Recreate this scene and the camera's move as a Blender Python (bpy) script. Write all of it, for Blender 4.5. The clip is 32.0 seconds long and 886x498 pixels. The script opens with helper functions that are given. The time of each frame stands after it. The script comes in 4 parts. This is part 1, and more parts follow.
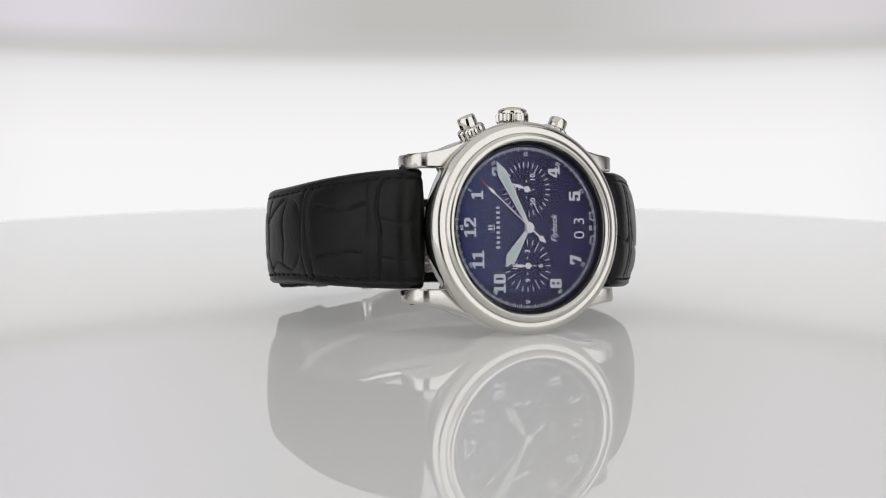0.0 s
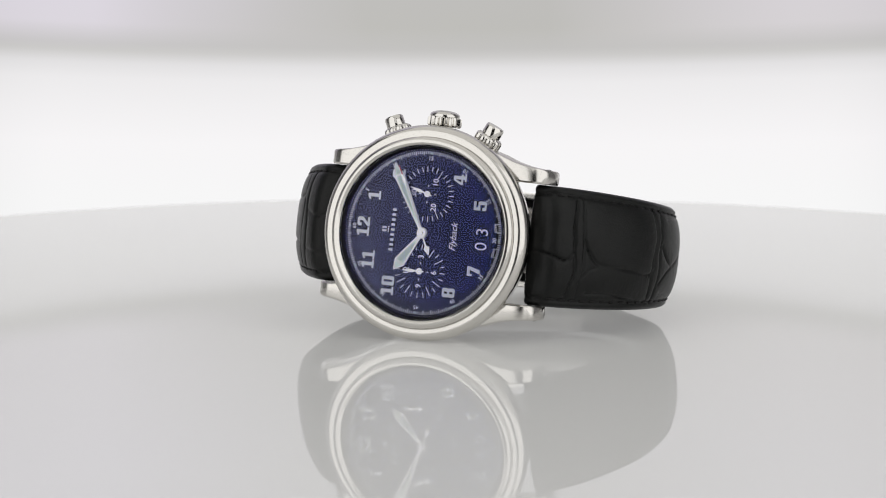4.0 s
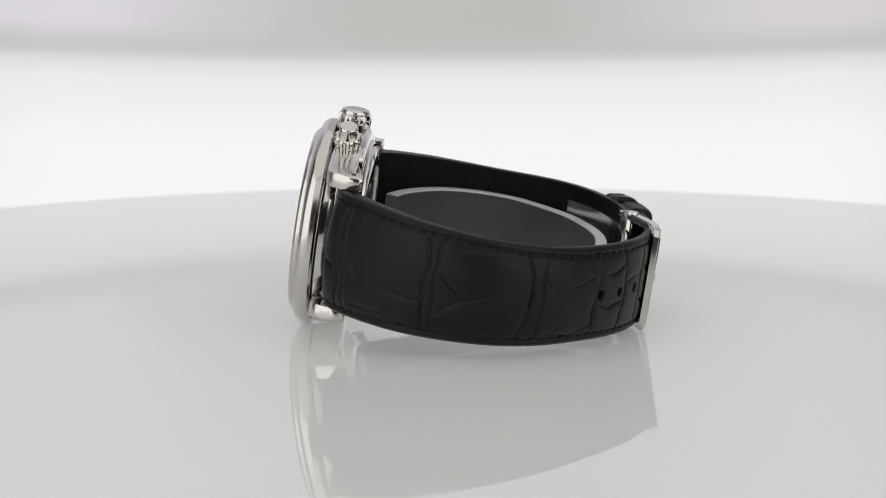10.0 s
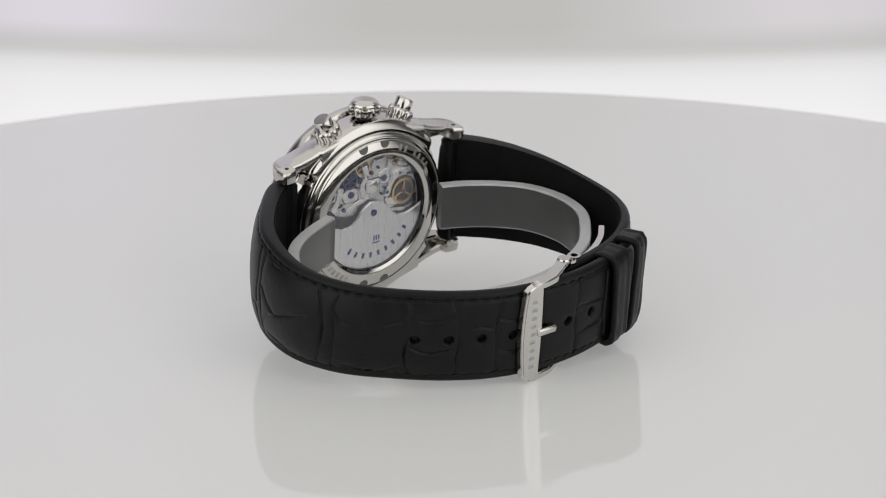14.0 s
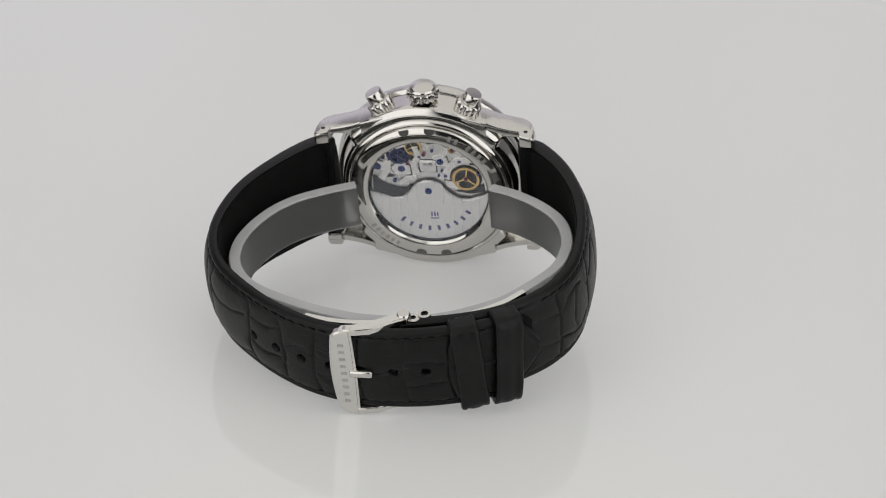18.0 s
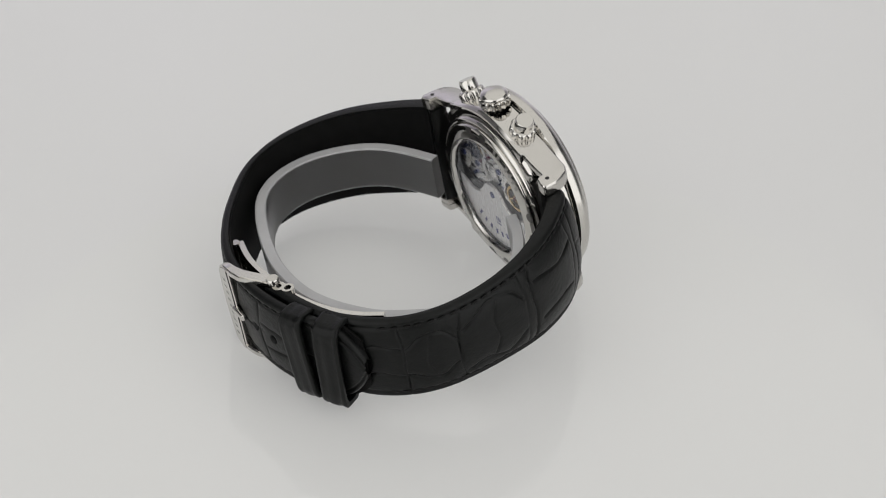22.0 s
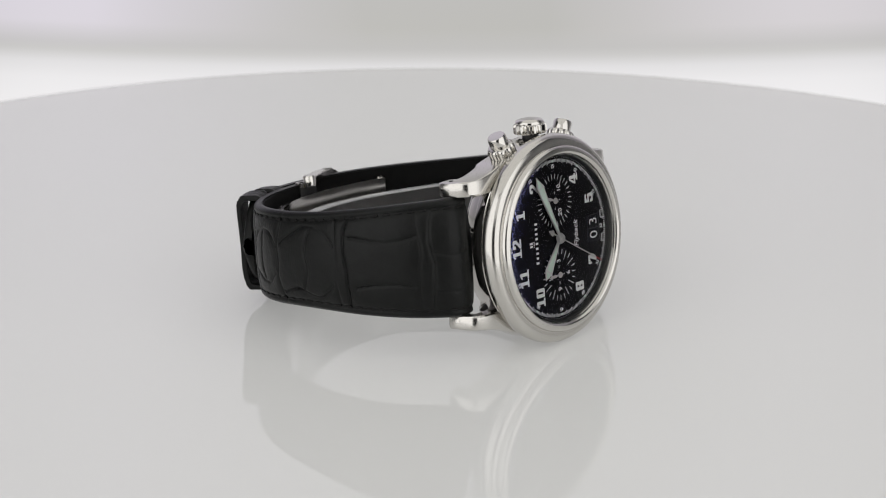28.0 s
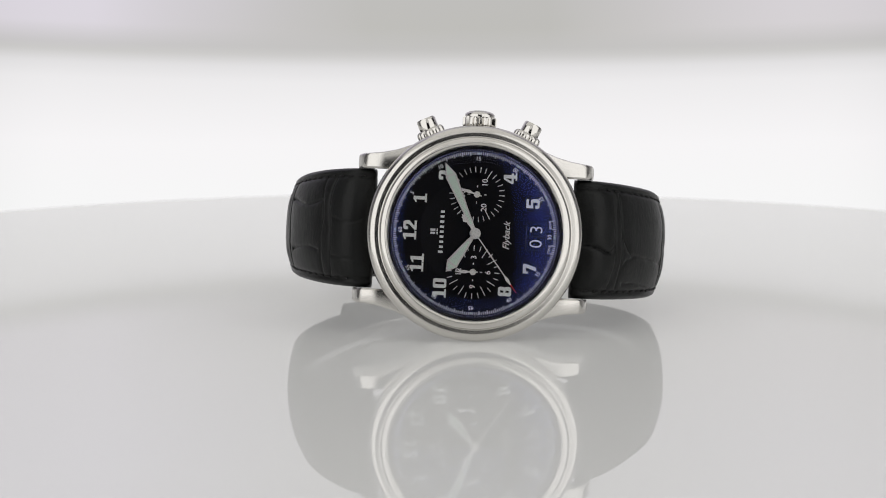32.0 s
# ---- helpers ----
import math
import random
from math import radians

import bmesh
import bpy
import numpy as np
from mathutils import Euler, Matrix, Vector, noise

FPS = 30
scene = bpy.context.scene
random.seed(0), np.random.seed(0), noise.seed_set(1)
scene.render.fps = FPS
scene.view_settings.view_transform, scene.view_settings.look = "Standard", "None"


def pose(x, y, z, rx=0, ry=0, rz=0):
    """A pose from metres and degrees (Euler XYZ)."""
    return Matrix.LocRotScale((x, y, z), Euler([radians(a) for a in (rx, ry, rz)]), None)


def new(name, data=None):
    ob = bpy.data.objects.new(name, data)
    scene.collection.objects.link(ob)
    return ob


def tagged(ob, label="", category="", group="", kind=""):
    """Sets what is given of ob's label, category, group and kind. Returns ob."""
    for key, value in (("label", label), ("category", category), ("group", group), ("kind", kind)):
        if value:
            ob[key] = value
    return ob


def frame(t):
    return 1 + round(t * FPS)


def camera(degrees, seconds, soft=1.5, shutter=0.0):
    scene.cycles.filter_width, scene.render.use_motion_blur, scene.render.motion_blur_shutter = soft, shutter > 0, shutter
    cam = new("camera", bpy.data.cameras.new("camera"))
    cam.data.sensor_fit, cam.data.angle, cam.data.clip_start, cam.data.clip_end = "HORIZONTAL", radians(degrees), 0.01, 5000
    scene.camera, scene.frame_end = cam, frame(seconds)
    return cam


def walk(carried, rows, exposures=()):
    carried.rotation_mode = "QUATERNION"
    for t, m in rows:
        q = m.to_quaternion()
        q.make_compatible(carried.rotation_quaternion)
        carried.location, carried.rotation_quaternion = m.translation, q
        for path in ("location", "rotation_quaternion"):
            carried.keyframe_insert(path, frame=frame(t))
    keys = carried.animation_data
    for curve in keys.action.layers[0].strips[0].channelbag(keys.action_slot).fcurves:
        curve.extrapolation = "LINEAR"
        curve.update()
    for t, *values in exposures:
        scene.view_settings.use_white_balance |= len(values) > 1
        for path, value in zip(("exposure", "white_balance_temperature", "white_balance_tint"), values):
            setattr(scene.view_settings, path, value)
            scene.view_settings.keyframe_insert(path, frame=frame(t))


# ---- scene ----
# Table centre is the origin, table top is z = 0, the camera stands on the -y side.
MM = 0.001
REACH, PIVOT_Z = 0.4356, 0.01316
# ---- camera: it rides on an arm that swings up and down round the table ----
cam = camera(22.895, 32.0, soft=1.0)
cam.data.dof.use_dof, cam.data.dof.focus_distance, cam.data.dof.aperture_fstop = True, 0.414, 38.0
ELEVATION = [7.35, 7.42, 7.48, 7.70, 8.02, 8.27, 8.44, 8.66, 8.61, 8.7, 9.1, 10.04, 12.16, 14.6, 17.31, 20.27, 23.23, 26.33, 29.21, 31.95, 34.46, 35.46, 35.25, 33.52, 30.75, 27.56, 24.41, 21.33, 18.56, 16.02, 13.3, 10.72, 8.36]


def arm(t_el):
    """Pose of the swinging arm at an elevation in degrees: its y axis points from the camera to the watch."""
    return pose(0, 0.00147, PIVOT_Z, -t_el, 0, 0)


walk(cam, [(t, arm(el) @ pose(0.00016, -REACH, 0.00035, 90, 0, 0)) for t, el in enumerate(ELEVATION)])

# ---- light ----
world = bpy.data.worlds.new("world")
scene.world = world
world.use_nodes = True
world.node_tree.nodes["Background"].inputs[0].default_value = (0.9, 0.93, 1.0, 1)
world.node_tree.nodes["Background"].inputs[1].default_value = 0.05
scene.view_settings.exposure = 0.0
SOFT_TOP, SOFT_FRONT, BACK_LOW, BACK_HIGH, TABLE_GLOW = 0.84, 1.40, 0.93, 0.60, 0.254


# ---- materials ----
def material(name, color, rough=0.5, metal=0.0, bump=0.0, scale=400.0, vary=0.0, spec=0.5, rough_vary=0.0):
    m = bpy.data.materials.new(name)
    m.use_nodes = True
    nt = m.node_tree
    b = nt.nodes["Principled BSDF"]
    b.inputs["Base Color"].default_value = (*color, 1)
    b.inputs["Roughness"].default_value = rough
    b.inputs["Metallic"].default_value = metal
    b.inputs["Specular IOR Level"].default_value = spec
    if bump or vary or rough_vary:
        co = nt.nodes.new("ShaderNodeTexCoord")
        n = nt.nodes.new("ShaderNodeTexNoise")
        n.inputs["Scale"].default_value = scale
        n.inputs["Detail"].default_value = 6
        nt.links.new(co.outputs["Object"], n.inputs["Vector"])
        if bump:
            bp = nt.nodes.new("ShaderNodeBump")
            bp.inputs["Strength"].default_value = bump
            bp.inputs["Distance"].default_value = 0.0003
            nt.links.new(n.outputs["Fac"], bp.inputs["Height"])
            nt.links.new(bp.outputs["Normal"], b.inputs["Normal"])
        if vary:
            n2 = nt.nodes.new("ShaderNodeTexNoise")
            n2.inputs["Scale"].default_value = scale * 0.12
            n2.inputs["Detail"].default_value = 3
            nt.links.new(co.outputs["Object"], n2.inputs["Vector"])
            r = nt.nodes.new("ShaderNodeValToRGB")
            r.color_ramp.elements[0].position, r.color_ramp.elements[1].position = 0.3, 0.7
            r.color_ramp.elements[0].color = (*[c * (1 - vary) for c in color], 1)
            r.color_ramp.elements[1].color = (*[min(1, c * (1 + vary)) for c in color], 1)
            nt.links.new(n2.outputs["Fac"], r.inputs["Fac"])
            nt.links.new(r.outputs["Color"], b.inputs["Base Color"])
        if rough_vary:
            mr = nt.nodes.new("ShaderNodeMapRange")
            mr.inputs["To Min"].default_value, mr.inputs["To Max"].default_value = rough - rough_vary, rough + rough_vary
            nt.links.new(n.outputs["Fac"], mr.inputs["Value"])
            nt.links.new(mr.outputs["Result"], b.inputs["Roughness"])
    return m


def glow(name, color, strength):
    m = bpy.data.materials.new(name)
    m.use_nodes = True
    nt = m.node_tree
    nt.nodes.remove(nt.nodes["Principled BSDF"])
    em = nt.nodes.new("ShaderNodeEmission")
    em.inputs[0].default_value, em.inputs[1].default_value = (*color, 1), strength
    nt.links.new(em.outputs[0], nt.nodes["Material Output"].inputs[0])
    return m


def backlit(name, seam, low, high):
    """Backlit sheet: bright below the seam, a dimmer lavender-grey above it, a darker line between."""
    m = glow(name, (1, 1, 1), 1.0)
    nt = m.node_tree
    em = [n for n in nt.nodes if n.type == "EMISSION"][0]
    co, sep, mr, ramp = (nt.nodes.new("ShaderNode" + k) for k in ("TexCoord", "SeparateXYZ", "MapRange", "ValToRGB"))
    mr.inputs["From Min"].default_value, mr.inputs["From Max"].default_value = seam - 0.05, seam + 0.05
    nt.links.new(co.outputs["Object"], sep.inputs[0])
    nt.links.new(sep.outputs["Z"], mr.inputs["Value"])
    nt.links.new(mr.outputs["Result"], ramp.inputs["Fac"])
    # uneven light put in the emission: upper part lavender to warm grey, ends dimmed
    nz, tint, mul, wob, mx = (nt.nodes.new("ShaderNode" + k) for k in ("TexNoise", "ValToRGB", "Mix", "Math", "MapRange"))
    up, fall, side = (nt.nodes.new("ShaderNode" + k) for k in ("MapRange", "MapRange", "Math"))
    nz.inputs["Scale"].default_value, nz.inputs["Detail"].default_value = 9.0, 2.0
    wob.operation, wob.inputs[1].default_value = "MULTIPLY_ADD", 0.05
    nt.links.new(co.outputs["Object"], nz.inputs["Vector"])
    nt.links.new(nz.outputs["Fac"], wob.inputs[0])
    nt.links.new(sep.outputs["X"], wob.inputs[2])
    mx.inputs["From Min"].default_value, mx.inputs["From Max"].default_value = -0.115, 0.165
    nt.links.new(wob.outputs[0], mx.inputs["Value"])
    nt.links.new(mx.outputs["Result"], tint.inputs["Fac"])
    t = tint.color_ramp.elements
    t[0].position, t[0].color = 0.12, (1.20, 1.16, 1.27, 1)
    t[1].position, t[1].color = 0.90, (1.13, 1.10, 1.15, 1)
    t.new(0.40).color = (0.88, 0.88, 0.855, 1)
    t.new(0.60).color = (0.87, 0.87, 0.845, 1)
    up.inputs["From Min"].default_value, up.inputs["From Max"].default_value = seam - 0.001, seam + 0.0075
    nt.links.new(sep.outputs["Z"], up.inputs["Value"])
    mul.data_type, mul.blend_type = "RGBA", "MULTIPLY"
    nt.links.new(up.outputs["Result"], mul.inputs[0])
    nt.links.new(ramp.outputs["Color"], mul.inputs[6])
    nt.links.new(tint.outputs["Color"], mul.inputs[7])
    nt.links.new(mul.outputs[2], em.inputs["Color"])
    # ends dimmed, mostly out of view, for darker reflections in steel and crystal
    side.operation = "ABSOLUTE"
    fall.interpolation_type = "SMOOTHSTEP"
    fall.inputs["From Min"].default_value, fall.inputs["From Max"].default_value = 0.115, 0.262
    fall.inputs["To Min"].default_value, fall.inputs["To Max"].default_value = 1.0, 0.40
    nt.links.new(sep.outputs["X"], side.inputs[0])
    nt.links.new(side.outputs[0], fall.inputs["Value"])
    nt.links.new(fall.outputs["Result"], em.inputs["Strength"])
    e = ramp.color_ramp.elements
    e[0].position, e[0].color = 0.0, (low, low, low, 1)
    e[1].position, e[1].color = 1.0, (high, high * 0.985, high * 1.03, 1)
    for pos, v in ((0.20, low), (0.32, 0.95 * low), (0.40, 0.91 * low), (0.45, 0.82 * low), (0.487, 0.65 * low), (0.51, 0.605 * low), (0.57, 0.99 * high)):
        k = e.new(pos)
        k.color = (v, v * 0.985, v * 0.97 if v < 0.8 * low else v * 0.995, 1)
    return m


def overhead_light(name, low, high):
    """Overhead diffuser, full above; dimmer apron added behind the table to even out reflections."""
    m = glow(name, (1, 0.985, 0.95), 1.0)
    nt = m.node_tree
    em = [n for n in nt.nodes if n.type == "EMISSION"][0]
    co, sep, mr = (nt.nodes.new("ShaderNode" + k) for k in ("TexCoord", "SeparateXYZ", "MapRange"))
    mr.inputs["From Min"].default_value, mr.inputs["From Max"].default_value = 0.55, 0.90
    mr.inputs["To Min"].default_value, mr.inputs["To Max"].default_value = low, high
    nt.links.new(co.outputs["Object"], sep.inputs[0])
    nt.links.new(sep.outputs["Z"], mr.inputs["Value"])
    nt.links.new(mr.outputs["Result"], em.inputs["Strength"])
    return m


def slot_light(name, strength):
    """Upright diffuser, its emission dimmed at the slot and outer end to soften mirrored edges."""
    m = glow(name, (1, 0.99, 0.98), strength)
    nt = m.node_tree
    em = [n for n in nt.nodes if n.type == "EMISSION"][0]
    co, sep, side, mr = (nt.nodes.new("ShaderNode" + k) for k in ("TexCoord", "SeparateXYZ", "Math", "MapRange"))
    side.operation, mr.interpolation_type = "ABSOLUTE", "SMOOTHSTEP"
    mr.inputs["From Min"].default_value, mr.inputs["From Max"].default_value = 0.12, 0.21
    mr.inputs["To Min"].default_value, mr.inputs["To Max"].default_value = 0.15 * strength, strength
    nt.links.new(co.outputs["Object"], sep.inputs[0])
    nt.links.new(sep.outputs["X"], side.inputs[0])
    nt.links.new(side.outputs[0], mr.inputs["Value"])
    out, both = nt.nodes.new("ShaderNodeMapRange"), nt.nodes.new("ShaderNodeMath")
    out.interpolation_type, both.operation = "SMOOTHSTEP", "MULTIPLY"
    out.inputs["From Min"].default_value, out.inputs["From Max"].default_value = 0.02, -0.24
    nt.links.new(sep.outputs["Y"], out.inputs["Value"])
    nt.links.new(out.outputs["Result"], both.inputs[0])
    nt.links.new(mr.outputs["Result"], both.inputs[1])
    nt.links.new(both.outputs[0], em.inputs["Strength"])
    return m


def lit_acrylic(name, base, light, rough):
    """Glossy milk-white acrylic: emission stands for light from below, under a clear reflecting skin."""
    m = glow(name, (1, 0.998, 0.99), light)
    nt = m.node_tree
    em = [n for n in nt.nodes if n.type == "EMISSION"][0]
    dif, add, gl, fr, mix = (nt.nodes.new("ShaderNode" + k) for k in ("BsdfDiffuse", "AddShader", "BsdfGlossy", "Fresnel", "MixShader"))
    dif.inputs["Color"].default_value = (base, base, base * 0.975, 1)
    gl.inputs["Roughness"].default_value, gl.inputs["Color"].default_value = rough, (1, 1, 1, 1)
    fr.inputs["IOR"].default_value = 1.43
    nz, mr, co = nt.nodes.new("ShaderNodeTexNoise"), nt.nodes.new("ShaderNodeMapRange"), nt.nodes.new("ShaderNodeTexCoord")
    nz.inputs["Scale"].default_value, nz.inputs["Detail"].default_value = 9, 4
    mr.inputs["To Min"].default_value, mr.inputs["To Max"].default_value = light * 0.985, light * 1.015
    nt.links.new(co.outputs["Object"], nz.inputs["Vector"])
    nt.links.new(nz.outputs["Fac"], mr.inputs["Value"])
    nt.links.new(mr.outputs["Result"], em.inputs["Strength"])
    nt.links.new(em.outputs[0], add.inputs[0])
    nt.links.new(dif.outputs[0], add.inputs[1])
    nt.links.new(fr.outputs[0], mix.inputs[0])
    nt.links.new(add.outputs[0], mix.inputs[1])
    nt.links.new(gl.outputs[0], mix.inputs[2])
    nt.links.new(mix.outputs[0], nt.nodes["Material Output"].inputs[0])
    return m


def coated_glass(name, tint, base, glare):
    """Thin clear pane: mostly see-through, with a tinted reflection face on and a white one at a slant."""
    m = bpy.data.materials.new(name)
    m.use_nodes = True
    nt = m.node_tree
    nt.nodes.remove(nt.nodes["Principled BSDF"])
    clear, gloss, mix = nt.nodes.new("ShaderNodeBsdfTransparent"), nt.nodes.new("ShaderNodeBsdfGlossy"), nt.nodes.new("ShaderNodeMixShader")
    fr, ramp, colour = nt.nodes.new("ShaderNodeFresnel"), nt.nodes.new("ShaderNodeMapRange"), nt.nodes.new("ShaderNodeValToRGB")
    fr.inputs["IOR"].default_value = 1.6
    ramp.inputs["From Min"].default_value, ramp.inputs["From Max"].default_value = 0.053, 0.45
    ramp.inputs["To Min"].default_value, ramp.inputs["To Max"].default_value = base, glare
    gloss.inputs["Roughness"].default_value = 0.03
    nt.links.new(fr.outputs[0], ramp.inputs["Value"])
    # blue, lavender, violet, colourless at steep slant; uneven reflections are put into the steps
    slant = nt.nodes.new("ShaderNodeLayerWeight")
    slant.inputs["Blend"].default_value = 0.5
    nt.links.new(slant.outputs["Facing"], colour.inputs["Fac"])
    e = colour.color_ramp.elements
    e[0].position, e[0].color = 0.006, (*tint[0], 1)
    e[1].position, e[1].color = 0.72, (1, 1, 1, 1)
    for pos, shade in zip((0.04, 0.10, 0.19, 0.28, 0.36, 0.5), tint[1:]):
        e.new(pos).color = (*shade, 1)
    nt.links.new(colour.outputs["Color"], gloss.inputs["Color"])
    nt.links.new(ramp.outputs["Result"], mix.inputs[0])
    nt.links.new(clear.outputs[0], mix.inputs[1])
    nt.links.new(gloss.outputs[0], mix.inputs[2])
    nt.links.new(mix.outputs[0], nt.nodes["Material Output"].inputs[0])
    return m


steel = material("polished_steel", (0.61, 0.594, 0.562), 0.09, 1.0, rough_vary=0.02, scale=250)
steel_bezel = material("bezel_steel", (0.60, 0.584, 0.552), 0.17, 1.0, rough_vary=0.015, scale=250)
steel_satin = material("brushed_steel", (0.66, 0.645, 0.615), 0.15, 1.0, rough_vary=0.02, scale=250)
hand_steel = material("hand_steel", (0.80, 0.79, 0.775), 0.40, 1.0)
# near-black; in holes, hollows and gaps it stands for their shade
steel_dark = material("dark_gap_steel", (0.05, 0.05, 0.05), 0.4, 1.0)
notch_steel = material("notch_shade_steel", (0.16, 0.155, 0.15), 0.35, 1.0)
leather = material("black_leather", (0.0045, 0.0050, 0.0048), 0.36, 0.0, bump=0.25, scale=2600, vary=0.3, spec=0.19, rough_vary=0.07)
lining = material("black_lining_leather", (0.005, 0.005, 0.005), 0.7, 0.0, bump=0.3, scale=3500, vary=0.2, spec=0.1)
thread = material("black_thread", (0.004, 0.004, 0.004), 0.5, 0.0, bump=0.4, scale=6000, spec=0.2)
dial_black = material("dial_lacquer", (0.011, 0.0106, 0.0116), 0.25, 0.0, bump=0.008, scale=3000, spec=0.04)
date_black = material("date_disc", (0.008, 0.008, 0.010), 0.4, spec=0.06)
date_rim = material("date_window_rim", (0.06, 0.06, 0.075), 0.3, 0.6)
print_white = material("dial_print", (0.92, 0.93, 0.94), 0.5)
lume = material("pale_green_lume", (0.74, 0.88, 0.78), 0.6, bump=0.1, scale=5000)
numeral_lume = material("numeral_lume", (0.93, 0.96, 0.93), 0.55)
red = material("red_paint", (0.55, 0.02, 0.02), 0.4)
blued = material("blued_steel", (0.025, 0.04, 0.16), 0.22, 0.9)
blue_print = material("blue_engraving", (0.02, 0.025, 0.16), 0.45)
gold = material("gilded_brass", (0.66, 0.47, 0.20), 0.22, 1.0)
engraved = material("engraved_steel", (0.46, 0.45, 0.43), 0.42, 1.0)
rhodium = material("rhodium_plate", (0.80, 0.785, 0.765), 0.24, 1.0, rough_vary=0.08, scale=1200)
# darker than the plating: shade between the movement's parts is put into it
rhodium_base = material("shaded_base_plate", (0.05, 0.05, 0.055), 0.34, 1.0, rough_vary=0.08, scale=900)


def striped(name, color):
    """Plated metal with wide polished stripes, as on a finished movement."""
    m = material(name, color, 0.28, 1.0)
    nt = m.node_tree
    co, wave, mr, bump = (nt.nodes.new("ShaderNode" + k) for k in ("TexCoord", "TexWave", "MapRange", "Bump"))
    wave.bands_direction, wave.wave_profile = "X", "SAW"
    wave.inputs["Scale"].default_value, wave.inputs["Distortion"].default_value = 170, 0.0
    mr.inputs["To Min"].default_value, mr.inputs["To Max"].default_value = 0.27, 0.34
    bump.inputs["Strength"].default_value, bump.inputs["Distance"].default_value = 0.012, 0.0001
    nt.links.new(co.outputs["Object"], wave.inputs["Vector"])
    nt.links.new(wave.outputs["Fac"], mr.inputs["Value"])
    nt.links.new(wave.outputs["Fac"], bump.inputs["Height"])
    nt.links.new(mr.outputs["Result"], nt.nodes["Principled BSDF"].inputs["Roughness"])
    nt.links.new(bump.outputs["Normal"], nt.nodes["Principled BSDF"].inputs["Normal"])
    return m


striped_rhodium = striped("striped_rhodium", (0.78, 0.77, 0.765))
bridge_plate = striped("bridge_plate", (0.72, 0.71, 0.695))
ruby = material("ruby", (0.12, 0.02, 0.05), 0.1)
COATING = [(0.060, 0.115, 0.56), (0.16, 0.20, 0.66), (0.38, 0.41, 0.80), (0.12, 0.11, 0.34), (0.04, 0.038, 0.12), (0.05, 0.045, 0.07), (0.12, 0.12, 0.12)]
crystal_glass = coated_glass("coated_crystal", COATING, 0.092, 0.94)
back_glass = coated_glass("back_crystal", [(0.82, 0.84, 0.92)] * 7, 0.004, 0.16)
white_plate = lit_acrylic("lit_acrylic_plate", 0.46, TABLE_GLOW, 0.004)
booth_white = material("booth_white", (0.7, 0.7, 0.72), 0.8, bump=0.1, scale=40, vary=0.03)
booth_black = material("booth_black_cloth", (0.02, 0.02, 0.021), 0.9, bump=0.3, scale=300, vary=0.1)


def frosted(name, tone, rough):
    """Hazy clear plastic: light passes, blurred, and the skin keeps a soft gloss."""
    m = material(name, (tone, tone, tone * 1.01), rough, 0.0)
    b = m.node_tree.nodes["Principled BSDF"]
    b.inputs["IOR"].default_value, b.inputs["Transmission Weight"].default_value = 1.46, 0.88
    return m


frosted_plastic = frosted("frosted_plastic", 0.36, 0.28)
frosted_edge = material("frosted_cut_edge", (0.43, 0.43, 0.435), 0.35, bump=0.1, scale=900, vary=0.08)

# ---- helpers ----
# Watch frame, in millimetres: dial centre at 0, x to 6 o'clock, z to the crown, y from the dial to the case back.
WM = Matrix.Translation((0.00770, -0.02388, 0.02024)) @ Matrix(((0.99403, -0.09996, 0.04381), (0.0922, 0.9839, 0.15309), (-0.05841, -0.14814, 0.98724))).to_4x4()
WMM = WM @ Matrix.Scale(MM, 4)


def finish(me, material_, angle=35):
    for p in me.polygons:
        p.use_smooth = True
    me.set_sharp_from_angle(angle=radians(angle))
    me.materials.append(material_)
    return me


def part(name, bm, material_, parent, label="", m=WMM, angle=35):
    """One mesh object from a bmesh given in the watch frame."""
    if m is not None:
        bm.transform(m)
    bmesh.ops.recalc_face_normals(bm, faces=bm.faces)
    me = bpy.data.meshes.new(name)
    bm.to_mesh(me)
    bm.free()
    ob = new(name, finish(me, material_, angle))
    ob.parent = parent
    if label:
        tagged(ob, label)
    return ob


def piece(name, me, parent, m):
    ob = new(name, me)
    ob.parent = parent
    ob.matrix_basis = m
    return ob


def lathe(profile, seg=128, bm=None, closed=True, m=None):
    """Turn (radius, y) points round the y axis; closed joins the last point to the first."""
    bm = bm or bmesh.new()
    rings = []
    for r, y in profile:
        if r < 1e-6:
            rings.append([bm.verts.new((0, y, 0))])
        else:
            rings.append([bm.verts.new((r * math.cos(2 * math.pi * k / seg), y, r * math.sin(2 * math.pi * k / seg))) for k in range(seg)])
    pairs = list(zip(rings, rings[1:])) + ([(rings[-1], rings[0])] if closed else [])
    for a, b in pairs:
        for k in range(seg):
            q = [a[k % len(a)], a[(k + 1) % seg % len(a)], b[(k + 1) % seg % len(b)], b[k % len(b)]]
            q = list(dict.fromkeys(q))
            if len(q) > 2:
                bm.faces.new(q)
    if m is not None:
        bm.transform(m)
    return bm


def prism(points, y0, y1, bm=None, m=None):
    """A plate with the outline (x, z), from y0 to y1."""
    bm = bm or bmesh.new()
    a = [bm.verts.new((x, y0, z)) for x, z in points]
    b = [bm.verts.new((x, y1, z)) for x, z in points]
    fs = [bm.faces.new(a), bm.faces.new(b[::-1])]
    n = len(points)
    for k in range(n):
        fs.append(bm.faces.new((a[k], b[k], b[(k + 1) % n], a[(k + 1) % n])))
    if m is not None:
        bmesh.ops.transform(bm, matrix=m, verts=a + b)
    return bm


